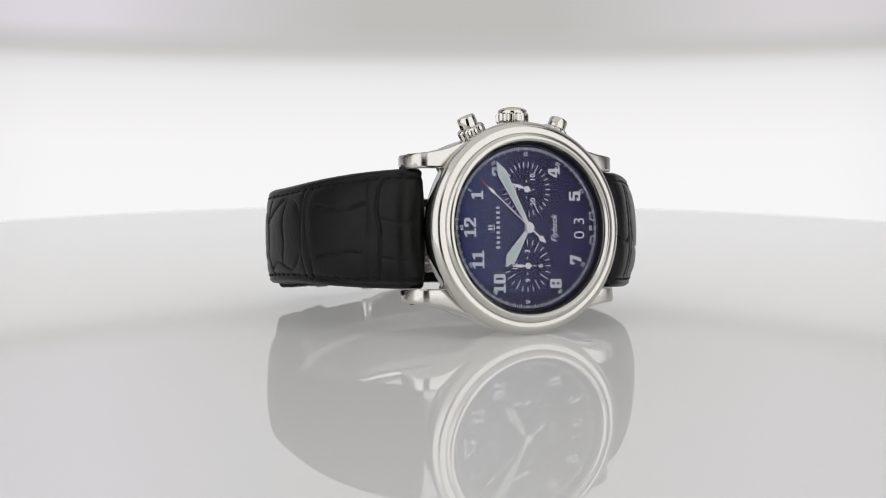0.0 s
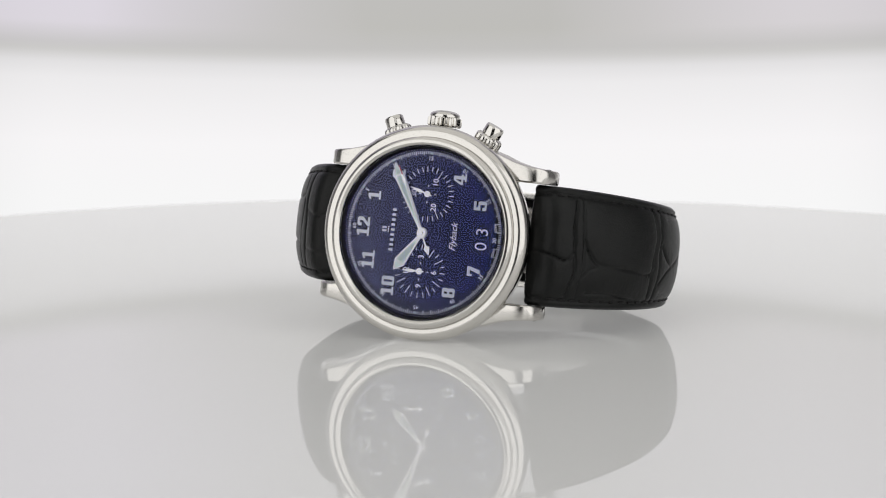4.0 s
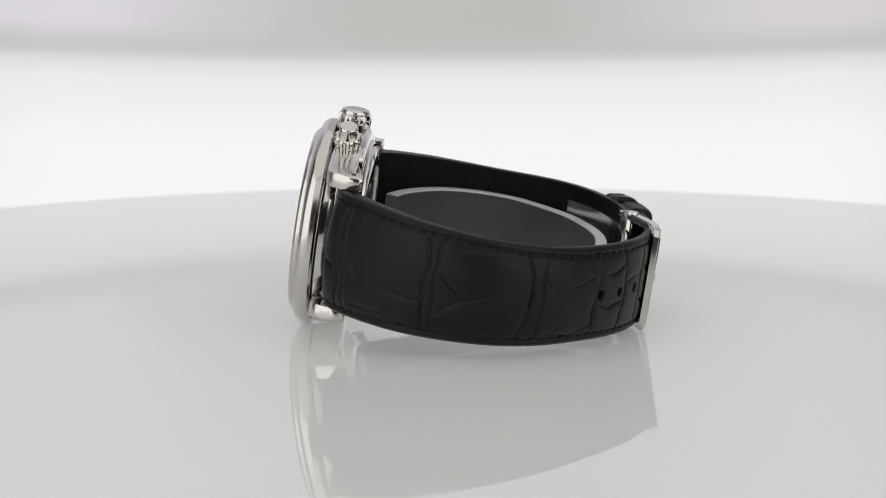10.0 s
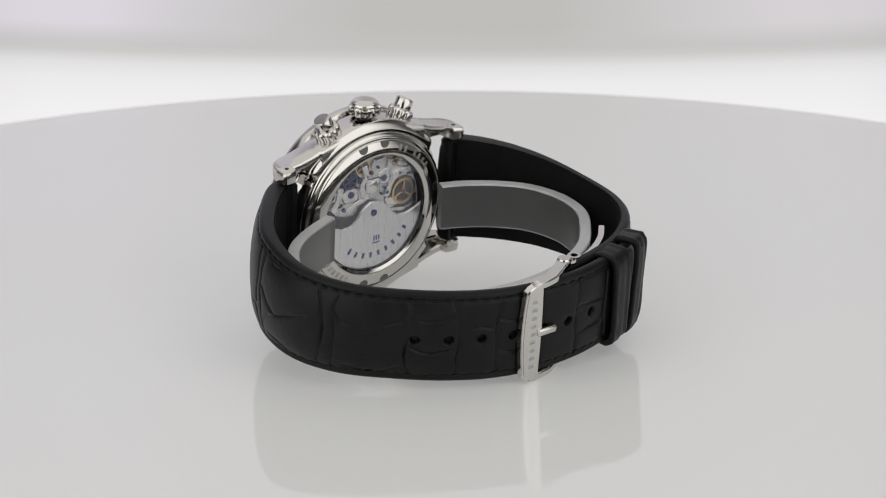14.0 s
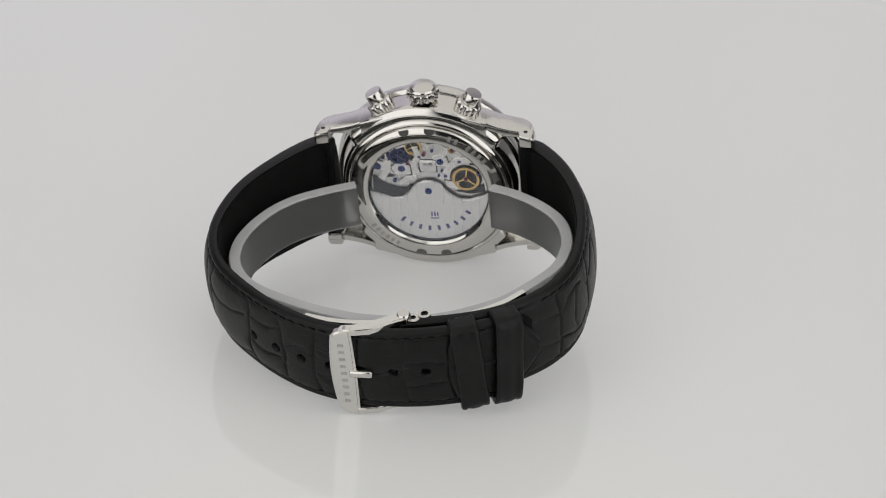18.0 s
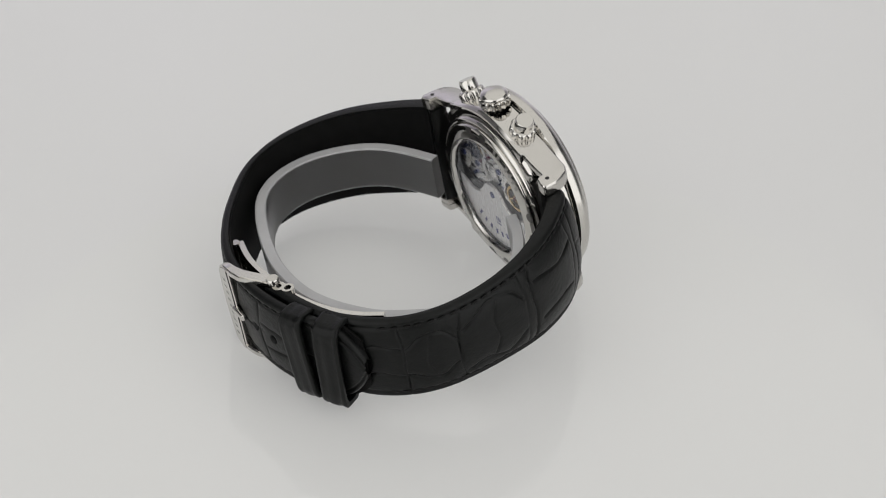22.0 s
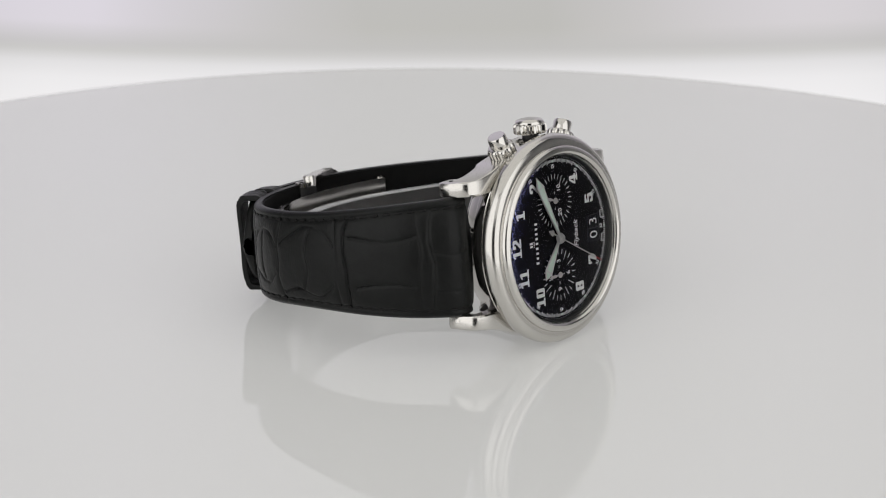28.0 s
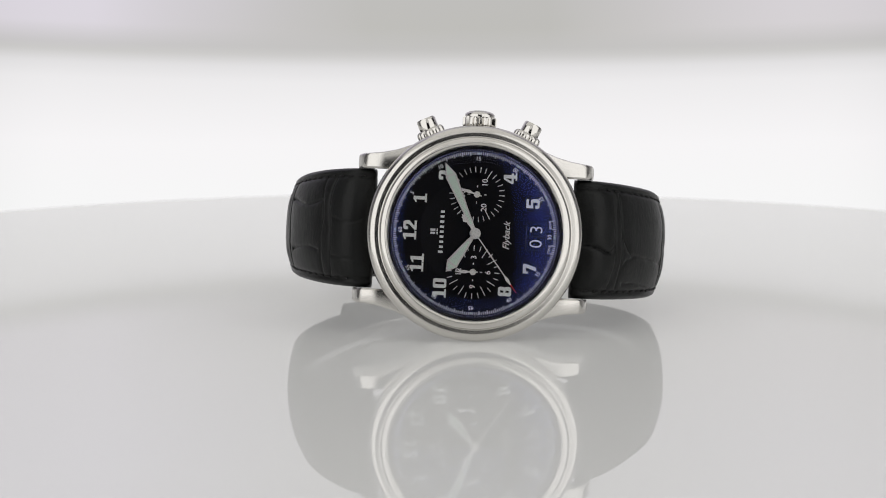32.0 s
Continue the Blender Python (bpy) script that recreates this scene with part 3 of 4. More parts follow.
def build_strap(watch):
    bm = bmesh.new()
    bmesh.ops.create_uvsphere(bm, u_segments=6, v_segments=4, radius=1, matrix=Matrix.Diagonal((0.90 * MM, 0.26 * MM, 0.30 * MM, 1)))
    st = bpy.data.meshes.new("stitch")
    bm.to_mesh(st)
    bm.free()
    finish(st, thread)
    track, _, total = smooth_path(STRAP_LONG, 400)
    first = min((k for k in range(400) if track[k].y > 40), key=lambda k: abs(track[k].x - 25.4)) * total / 399
    holes = [(first + 6.05 * k, 0.0) for k in range(7)]
    bm, pts, tang, length = strap_mesh(STRAP_LONG, 11.25, 9.1, 4.0, 1.9, 5, HIDE_LONG + HIDE_TAIL, holes=holes)
    long = part("long_strap", bm, leather, watch, "long black alligator strap half with punched holes", angle=60)
    part("lining", lining_mesh(pts, tang, 11.25, 9.1, 4.0, 1.9), lining, long, "smooth black lining")
    stitch_row(long, pts, tang, length, 11.25, 9.1, 3.4, length - 9, st)
    bm, pts, tang, length = strap_mesh(STRAP_SHORT, 11.25, 9.2, 4.0, 2.0, 11, HIDE_SHORT, nu=460)
    short = part("short_strap", bm, leather, watch, "short black alligator strap half", angle=60)
    part("lining", lining_mesh(pts, tang, 11.25, 9.2, 4.0, 2.0), lining, short, "smooth black lining")
    stitch_row(short, pts, tang, length, 11.25, 9.2, 3.4, 58, st)
    # strap keepers: leather loops round both halves
    for cx, cy, turn, hw, lean in ((-15.9, 62.2, 18, 9.6, 3.0), (-22.3, 59.6, 29, 9.8, -4.0)):
        bm = bmesh.new()
        rings = []
        for x, dy, dz, inner in ((-2.5, 0.0, 0.0, True), (-2.65, 0.05, 0.05, False), (-2.45, 0.30, 0.26, False), (-1.9, 0.36, 0.32, False), (-1.5, 0.22, 0.18, False), (-0.6, 0.40, 0.30, False), (0.6, 0.42, 0.32, False),
                                 (1.5, 0.24, 0.18, False), (1.9, 0.36, 0.32, False), (2.45, 0.30, 0.26, False), (2.65, 0.05, 0.05, False), (2.5, 0.0, 0.0, True)):
            ring = []
            for k in range(72):
                a = 2 * math.pi * k / 72
                c, q = math.cos(a), math.sin(a)
                sy, sz = math.copysign(abs(c) ** 0.50, c), math.copysign(abs(q) ** 0.30, q)
                wob = 0.16 * noise.noise((x * 0.8, a * 3.0, cx)) + 0.08 * noise.noise((x * 2.0, a * 8.0, cx))
                y, z = (sy * 2.1, sz * (hw - 1.0)) if inner else (sy * (2.75 + dy + wob), sz * (hw - 0.25 + dz + wob))
                ring.append(bm.verts.new((x + 0.12 * noise.noise((a * 1.5, cx, 3.0)), y, z)))
            rings.append(ring)
        for a, b in zip(rings, rings[1:] + rings[:1]):
            for k in range(72):
                bm.faces.new((a[k], a[(k + 1) % 72], b[(k + 1) % 72], b[k]))
        bm.transform(Matrix.Translation((cx, cy, 0)) @ Matrix.Rotation(radians(turn), 4, "Z") @ Matrix.Rotation(radians(lean), 4, "Y"))
        part("keeper", bm, leather, watch, "black leather strap keeper loop", angle=60)


def build_buckle(watch):
    """Polished folding clasp: a frame with arms, a tongue, a hinge bar and a long inner blade."""
    zs = [-10.2 + 20.4 * k / 28 for k in range(29)]
    outline = [(8.1 + 1.0 * (1 - (z / 10.2) ** 2) - 2.4 * max(0.0, (abs(z) - 8.6) / 1.6) ** 2, z) for z in zs] + [(4.3 + 0.25 * (z / 10.2) ** 2, z) for z in zs[::-1]]
    bm = prism(outline, 65.2, 66.6)
    bmesh.ops.recalc_face_normals(bm, faces=bm.faces)
    rim = [e for e in bm.edges if abs(e.verts[0].co.y - e.verts[1].co.y) < 1e-6 and e.verts[0].co.y > 66]
    bmesh.ops.bevel(bm, geom=rim, offset=0.4, segments=3, affect="EDGES")
    bk = part("buckle_frame", bm, steel_satin, watch, "polished steel buckle frame")
    for s in (1, -1):
        bm = prism([(6.8, 66.4), (3.6, 66.4), (1.0, 65.9), (-1.6, 64.4), (-3.6, 63.2), (-5.4, 62.4), (-5.9, 61.4), (-5.4, 60.3), (-3.9, 60.1), (-2.2, 61.3), (0.0, 62.6), (2.4, 63.9), (4.6, 64.5), (6.6, 64.8)], 8.7 * s, 10.1 * s, m=Matrix(((1, 0, 0, 0), (0, 0, 1, 0), (0, 1, 0, 0), (0, 0, 0, 1))))
        bmesh.ops.bevel(bm, geom=bm.edges[:], offset=0.25, segments=2, affect="EDGES")
        part("arm", bm, steel_satin, bk)
    part("hinge_bar", lathe([(0, -10.4), (1.1, -10.4), (1.3, -10.1), (1.3, 10.1), (1.1, 10.4), (0, 10.4)], 24, closed=False,
                            m=Matrix.Translation((-4.6, 61.2, 0)) @ Matrix.Rotation(radians(90), 4, "X")), steel, bk)
    part("tongue", box(1.2, 5.6, 65.8, 67.1, -0.75, 0.75, bevel=0.45, seg=3), steel, bk)
    bar = bmesh.new()
    for k in range(9):
        z = -6.6 + 1.65 * k
        box(6.05, 7.15, 66.56, 66.62, z - 0.34, z + 0.34, bar)
    part("engraving", bar, engraved, bk, "row of engraved marks")
    part("hinge_ring", lathe([(0.7, -0.5), (1.25, -0.5), (1.25, 0.5), (0.7, 0.5)], 24, m=Matrix.Translation((-8.2, 60.0, 9.0)) @ Matrix.Rotation(radians(90), 4, "X")), steel, bk)
    part("hinge_ring", lathe([(0.55, -0.6), (1.3, -0.6), (1.3, 0.5), (0.55, 0.5)], 24, m=Matrix.Translation((-6.2, 60.9, 8.7)) @ Matrix.Rotation(radians(90), 4, "X")), steel, bk)
    part("hinge_block", box(-9.4, -4.6, 59.2, 61.6, 3.0, 8.4, bevel=0.3), steel_dark, bk, "dark hinge block")
    # inner blade lying along the strap's lining
    pts, tang, _ = smooth_path([(-25.4, 49.6), (-21.6, 53.4), (-16.5, 56.6), (-10.0, 59.0), (-3.0, 60.2), (5.0, 60.5), (10.0, 60.1), (15.0, 58.9)], 60)
    bm = bmesh.new()
    rows = []
    for p, t in zip(pts, tang):
        n = Vector((t.y, -t.x))
        rows.append([bm.verts.new((p.x + n.x * o, p.y + n.y * o, z)) for o, z in ((0, -6.9), (0, 6.9), (1.1, 6.9), (1.1, -6.9))])
    for a, b in zip(rows, rows[1:]):
        for k in range(4):
            bm.faces.new((a[k], b[k], b[(k + 1) % 4], a[(k + 1) % 4]))
    bm.faces.new(rows[0]), bm.faces.new(rows[-1][::-1])
    bl = part("clasp_blade", bm, steel_satin, watch, "curved polished steel blade of the folding clasp")
    part("blade_stud", lathe([(0, -7.2), (0.9, -7.2), (0.9, 7.2), (0, 7.2)], 20, closed=False, m=Matrix.Translation((14.9, 59.5, 0)) @ Matrix.Rotation(radians(90), 4, "X")), steel, bl)


LUG = [(8.0, 2.5, 8.3, 17.4, 0), (10.5, 2.45, 8.4, 16.7, 0), (12.6, 2.4, 8.5, 16.05, 0), (12.9, 2.4, 8.5, 15.95, 1), (15.0, 2.45, 8.7, 15.15, 1), (17.4, 2.55, 9.0, 14.55, 1), (19.2, 2.75, 9.3, 14.28, 1), (19.5, 2.85, 9.4, 14.25, 0),
       (20.4, 3.2, 9.65, 14.15, 0), (21.2, 3.9, 9.8, 14.08, 0), (21.8, 5.0, 9.8, 14.0, 0), (22.2, 6.6, 9.5, 13.85, 0)]


def lug_mesh(sx, sz):
    """A lug that grows out of the flank: stations of (x, dial side, back side, outer side, whether its back is hollowed)."""
    bm, rows = bmesh.new(), []
    for x, y0, y1, zo, hollow in LUG:
        zi, r = 11.35, 0.3
        yb, yw, zs = (7.9, 5.8, zo - 1.4) if hollow else (y1, y1 - 0.05, (zo + zi) / 2)
        ring = [(y0 + r, zi), (y0, zi + r), (y0, zo - r * 1.6), (y0 + r * 0.5, zo - r * 0.5), (y0 + r * 1.6, zo), (yb - r * 1.6, zo), (yb - r * 0.5, zo - r * 0.5), (yb, zo - r * 1.6), (yb, zs), (yw, zs - 0.05), (yw, zi + r), (yw - r, zi)]
        rows.append([bm.verts.new((sx * x, y, sz * z)) for y, z in ring])
    x, y0, y1, zo, _ = LUG[-1]
    cy, cz = (y0 + y1) / 2, (11.35 + zo) / 2
    rows.append([bm.verts.new((sx * (x + 0.16), cy + (v.co.y - cy) * 0.80, cz * sz + (v.co.z - cz * sz) * 0.80)) for v in rows[-1]])
    for a, b in zip(rows, rows[1:]):
        for k in range(12):
            bm.faces.new((a[k], a[(k + 1) % 12], b[(k + 1) % 12], b[k]))
    bm.faces.new(rows[0]), bm.faces.new(rows[-1][::-1])
    return bm


def build_case(watch):
    # the band is full under the crown and between the pushers, and cut back where the strap sits
    full = [(16.6, 2.5), (19.35, 2.5), (19.5, 2.65), (19.5, 5.0), (19.5, 6.6), (19.5, 7.5), (19.3, 7.9), (18.6, 8.35), (17.5, 8.6), (16.6, 8.6)]
    slim = [(16.6, 2.5), (19.35, 2.5), (19.5, 2.65), (19.5, 4.5), (19.3, 4.8), (18.6, 5.1), (18.2, 6.2), (17.8, 7.6), (17.4, 8.2), (16.6, 8.2)]
    bm, n, cols = bmesh.new(), 240, []
    for k in range(n):
        a = 2 * math.pi * k / n
        w = min(1.0, max(0.0, (abs(math.sin(a)) - 0.56) / 0.06))
        w = w * w * (3 - 2 * w)
        cols.append([bm.verts.new(((r0 + (r1 - r0) * w) * math.cos(a), y0 + (y1 - y0) * w, (r0 + (r1 - r0) * w) * math.sin(a))) for (r0, y0), (r1, y1) in zip(slim, full)])
    for a, b in zip(cols, cols[1:] + cols[:1]):
        for k in range(len(full)):
            j = (k + 1) % len(full)
            bm.faces.new((a[k], b[k], b[j], a[j]))
    case = part("case_band", bm, steel, watch, "polished steel case band")
    bez = part("bezel", lathe([(16.1, -0.6), (16.15, -1.5), (16.35, -2.0), (16.8, -2.3), (17.3, -2.25), (17.75, -1.9), (17.95, -1.5), (18.0, -1.1), (18.15, -1.05), (18.7, -1.15), (19.3, -0.95), (19.75, -0.55),
                               (20.1, 0.0), (20.25, 0.8), (20.1, 1.7), (19.6, 2.2), (19.3, 2.3), (16.5, 2.3)], 192), steel_bezel, watch, "stepped polished steel bezel")
    part("rehaut", lathe([(16.3, -1.4), (16.05, -1.4), (15.75, -0.02), (16.3, 0.1)], 160), steel_dark, bez, "dark inner ring round the dial")
    # lugs
    for sx in (1, -1):
        for sz in (1, -1):
            bm = lug_mesh(sx, sz)
            part("lug", bm, steel_bezel, case)
            # hole drawn as a dark disc on the lug, colour standing for its shade
            part("bar_hole", lathe([(0, -0.3), (0.42, -0.3), (0.42, 0.3), (0, 0.3)], 16, closed=False, m=Matrix.Translation((sx * 20.6, 7.8, sz * 13.9))
                                   @ Matrix.Rotation(radians(90), 4, "X")), steel_dark, case)
        part("spring_bar", lathe([(0, -11.0), (0.6, -11.0), (0.6, 11.0), (0, 11.0)], 16, closed=False, m=Matrix.Translation((sx * 20.9, 8.3, 0)) @ Matrix.Rotation(radians(90), 4, "X")), steel_dark, case)
    # dark disc just proud of the band stands for the shaded hollow
    part("corrector", lathe([(0, 19.2), (1.0, 19.2), (1.0, 19.56), (0, 19.56)], 24, closed=False, m=Matrix.Rotation(radians(-12), 4, "Y") @ Matrix.Translation((0, 3.9, 0)) @ Matrix.Rotation(radians(-90), 4, "Z") @ Matrix.Diagonal((0.42, 1, 0.9, 1))), steel_dark, case, "corrector, its hollow drawn as a dark disc")
    # case back
    back = part("case_back", lathe([(12.4, 9.75), (12.75, 10.1), (13.0, 10.3), (13.35, 10.34), (15.6, 9.86), (15.85, 9.65), (15.95, 9.3), (15.98, 8.9), (16.15, 8.85), (16.3, 9.15), (16.5, 9.25), (16.85, 9.1), (17.15, 8.8), (17.25, 8.4),
                                    (17.3, 7.25), (12.75, 7.25), (12.6, 6.1), (12.45, 6.1)], 192), steel, watch, "steel case back ring with a window")

    def slope(r):
        return 9.86 + (15.6 - r) * 0.213
    # notches are flat plates on the slope; the cut's shade is their dark colour
    for base, shift in ((0, 4), (90, 0), (180, 0), (270, 0)):
        for off in (-9.8, 9.8):
            a = radians(base + shift + off)
            bm, rim = bmesh.new(), []
            for k in range(24):
                c, q = math.cos(2 * math.pi * k / 24), math.sin(2 * math.pi * k / 24)
                rim.append((1.08 * c, min(15.7, 15.45 + 1.08 * q)))
            tops = [bm.verts.new((u * math.cos(a) + r * math.sin(a), slope(r) + 0.015, r * math.cos(a) - u * math.sin(a))) for u, r in rim]
            lows = [bm.verts.new((v.co.x, v.co.y - 0.6, v.co.z)) for v in tops]
            bm.faces.new(tops), bm.faces.new(lows[::-1])
            for k in range(24):
                bm.faces.new((tops[k], lows[k], lows[(k + 1) % 24], tops[(k + 1) % 24]))
            part("notch", bm, notch_steel, back, "key notch, its shade drawn as a dark plate")
    for first, step, count, r in ((-22, -5.6, 7, 14.55), (150, -5.0, 6, 14.55)):
        bm = bmesh.new()
        for k in range(count):
            if first == -22 and k == 2:
                continue
            m = Matrix.Rotation(radians(first + k * step), 4, "Y") @ Matrix.Translation((0, slope(r), r)) @ Matrix.Rotation(radians(12), 4, "X")
            merge(bm, put(box(-0.34, 0.34, -0.05, 0.03, -0.62, 0.62), m))
        part("engraving", bm, engraved, back, "row of engraved marks")
    # steel wall, with the shadow ring round the movement put into its colour
    part("inner_ring", lathe([(12.2, 6.2), (12.45, 6.2), (12.45, 9.55), (12.3, 9.55)], 96), steel_dark, back, "inner wall round the movement, shade put into its colour")
    part("back_crystal", lathe([(0, 9.95), (12.4, 9.9), (12.4, 9.5), (0, 9.5)], 96, closed=False), back_glass, back, "clear sapphire window")
    back.children[-1].visible_shadow = False
    # front crystal, slightly domed
    g = part("crystal", lathe([(0, -2.75), (4, -2.70), (8, -2.55), (12, -2.30), (15, -2.0), (16.0, -1.75), (16.12, -1.5)], 128, closed=False), crystal_glass, watch, "domed crystal with a blue anti-glare coating", angle=60)
    g.visible_shadow = False
    # crown and pushers
    crown = bmesh.new()
    n = 15
    rings = []
    for y, r0, r1 in ((0, 2.95, 2.6), (0.3, 3.25, 2.75), (1.6, 3.25, 2.75), (1.85, 3.05, 2.65)):
        ring = []
        for k in range(n * 4):
            r = r0 if k % 4 in (0, 1) else r1
            a = 2 * math.pi * k / (n * 4)
            ring.append(crown.verts.new((r * math.cos(a), y, r * math.sin(a))))
        rings.append(ring)
    for a, b in zip(rings, rings[1:]):
        for k in range(n * 4):
            crown.faces.new((a[k], a[(k + 1) % (n * 4)], b[(k + 1) % (n * 4)], b[k]))
    crown.faces.new(rings[0])
    merge(crown, lathe([(2.8, 1.8), (2.86, 2.1), (2.78, 2.4), (2.5, 2.68), (1.9, 2.92), (1.1, 3.08), (0, 3.15)], 48, closed=False))
    crown.faces.new(rings[-1][::-1])
    to_z = Matrix(((1, 0, 0, 0), (0, 0, -1, 0), (0, 1, 0, 0), (0, 0, 0, 1)))
    part("crown", put(crown, Matrix.Translation((0, 4.9, 20.2)) @ to_z), steel, watch, "fluted steel crown with a domed cap")
    part("crown_stem", lathe([(0, -1.5), (1.6, -1.5), (1.6, 0.3), (0, 0.3)], 24, closed=False, m=Matrix.Translation((0, 4.9, 20.2)) @ to_z), steel_dark, watch.children[-1])
    for sx in (1, -1):
        m = Matrix.Rotation(radians(26 * sx), 4, "Y") @ Matrix.Translation((0, 4.8, 0)) @ to_z
        col = bmesh.new()
        n, rings = 9, []
        for y, r0, r1 in ((18.9, 2.25, 2.2), (19.1, 2.5, 2.25), (19.4, 2.68, 2.25), (20.9, 2.72, 2.25), (21.25, 2.6, 2.22), (21.5, 2.25, 2.15)):
            ring = []
            for k in range(n * 14):
                a = 2 * math.pi * k / (n * 14)
                r = r1 + (r0 - r1) * abs(math.sin(n * a / 2)) ** 0.8
                ring.append(col.verts.new((r * math.cos(a), y, r * math.sin(a))))
            rings.append(ring)
        for a, b in zip(rings, rings[1:]):
            for k in range(n * 14):
                col.faces.new((a[k], a[(k + 1) % (n * 14)], b[(k + 1) % (n * 14)], b[k]))
        col.faces.new(rings[0]), col.faces.new(rings[-1][::-1])
        pu = part("pusher_collar", put(col, m), steel, watch, "fluted screw collar of a steel pusher", angle=62)
        part("plunger", lathe([(0, 21.3), (1.78, 21.3), (1.82, 21.5), (1.82, 23.3), (1.62, 23.6), (0, 23.68)], 32, closed=False, m=m), steel, pu)
        part("collar_seat", lathe([(0, 17.5), (2.0, 17.5), (2.0, 19.0), (0, 19.0)], 32, closed=False, m=m), steel, pu)


DIGITS = {
    "1": [[(0.36, 0), (0.72, 0), (0.72, 1.4), (0.40, 1.4), (0.36, 1.3)], [(0.10, 0), (1.0, 0), (1.0, 0.20), (0.10, 0.20)], [(0.08, 1.04), (0.40, 1.12), (0.40, 1.4), (0.28, 1.3), (0.08, 1.2)]],
    "2": [[(0.04, 0), (1.02, 0), (1.02, 0.24), (0.04, 0.24)], [(0.04, 0.2), (0.42, 0.2), (1.02, 0.78), (0.66, 0.86)], [(0.64, 0.78), (1.02, 0.78), (1.02, 1.22), (0.84, 1.4), (0.64, 1.4)],
          [(0.06, 1.12), (0.66, 1.16), (0.66, 1.4), (0.22, 1.4), (0.06, 1.26)], [(0.06, 0.92), (0.40, 0.92), (0.40, 1.16), (0.06, 1.2)]],
    "4": [[(0.56, 0.1), (0.92, 0.1), (0.92, 1.4), (0.56, 1.4)], [(0.0, 0.36), (1.1, 0.36), (1.1, 0.58), (0.0, 0.58)], [(0.0, 0.56), (0.26, 0.56), (0.66, 1.4), (0.44, 1.4)], [(0.36, 0), (1.1, 0), (1.1, 0.16), (0.36, 0.16)]],
    "5": [[(0.06, 1.14), (1.0, 1.14), (1.0, 1.4), (0.06, 1.4)], [(0.06, 0.66), (0.38, 0.66), (0.38, 1.16), (0.06, 1.16)], [(0.06, 0.68), (0.9, 0.68), (1.0, 0.80), (0.9, 0.92), (0.06, 0.92)],
          [(0.66, 0.14), (0.88, 0.0), (1.04, 0.14), (1.04, 0.76), (0.9, 0.9), (0.66, 0.86)], [(0.18, 0), (0.9, 0), (0.9, 0.22), (0.04, 0.22), (0.04, 0.12)], [(0.04, 0.2), (0.38, 0.2), (0.38, 0.44), (0.04, 0.44)]],
    "7": [[(0.04, 1.08), (1.04, 1.08), (1.04, 1.4), (0.04, 1.4)], [(0.30, 0), (0.72, 0), (1.04, 1.1), (0.68, 1.1)], [(0.04, 0.84), (0.26, 0.84), (0.26, 1.1), (0.04, 1.1)]],
    "8": [[(0.04, 0.14), (0.18, 0), (0.42, 0), (0.42, 1.4), (0.18, 1.4), (0.04, 1.26), (0.04, 0.84), (0.10, 0.71), (0.04, 0.58)], [(0.64, 0), (0.88, 0), (1.02, 0.14), (1.02, 0.58), (0.96, 0.71), (1.02, 0.84), (1.02, 1.26), (0.88, 1.4), (0.64, 1.4)],
          [(0.4, 0), (0.66, 0), (0.66, 0.24), (0.4, 0.24)], [(0.4, 0.58), (0.66, 0.58), (0.66, 0.82), (0.4, 0.82)], [(0.4, 1.16), (0.66, 1.16), (0.66, 1.4), (0.4, 1.4)]],
    "0": [[(0.04, 0.14), (0.18, 0), (0.42, 0), (0.42, 1.4), (0.18, 1.4), (0.04, 1.26)], [(0.64, 0), (0.88, 0), (1.02, 0.14), (1.02, 1.26), (0.88, 1.4), (0.64, 1.4)],
          [(0.4, 0), (0.66, 0), (0.66, 0.24), (0.4, 0.24)], [(0.4, 1.16), (0.66, 1.16), (0.66, 1.4), (0.4, 1.4)]],
}


def numeral(text, height):
    """Slab numerals cut from small plates, centred, in the drawing plane."""
    bm, w = bmesh.new(), (1.06 if text != "11" else 0.96)
    k = 0
    for i, ch in enumerate(text):
        for poly in DIGITS[ch]:
            z = 0.05 + 0.004 * k
            k += 1
            a = [bm.verts.new((i * w + x, y, z)) for x, y in poly]
            b = [bm.verts.new((i * w + x, y, 0)) for x, y in poly]
            bm.faces.new(a), bm.faces.new(b[::-1])
            for j in range(len(poly)):
                bm.faces.new((a[j], a[(j + 1) % len(poly)], b[(j + 1) % len(poly)], b[j]))
    s = height / 1.4
    bm.transform(Matrix.Diagonal((s * 1.0, s, 1, 1)) @ Matrix.Translation((-w * len(text) / 2, -0.7, 0)))
    return bm


def tick(bm, deg, r0, r1, w, cx=0.0, cz=0.0, y=-0.02):
    dx, dz = dial_dir(deg)
    px, pz = -dz * w / 2, dx * w / 2
    prism([(cx + dx * r0 + px, cz + dz * r0 + pz), (cx + dx * r1 + px, cz + dz * r1 + pz), (cx + dx * r1 - px, cz + dz * r1 - pz), (cx + dx * r0 - px, cz + dz * r0 - pz)], y, y + 0.015, bm)


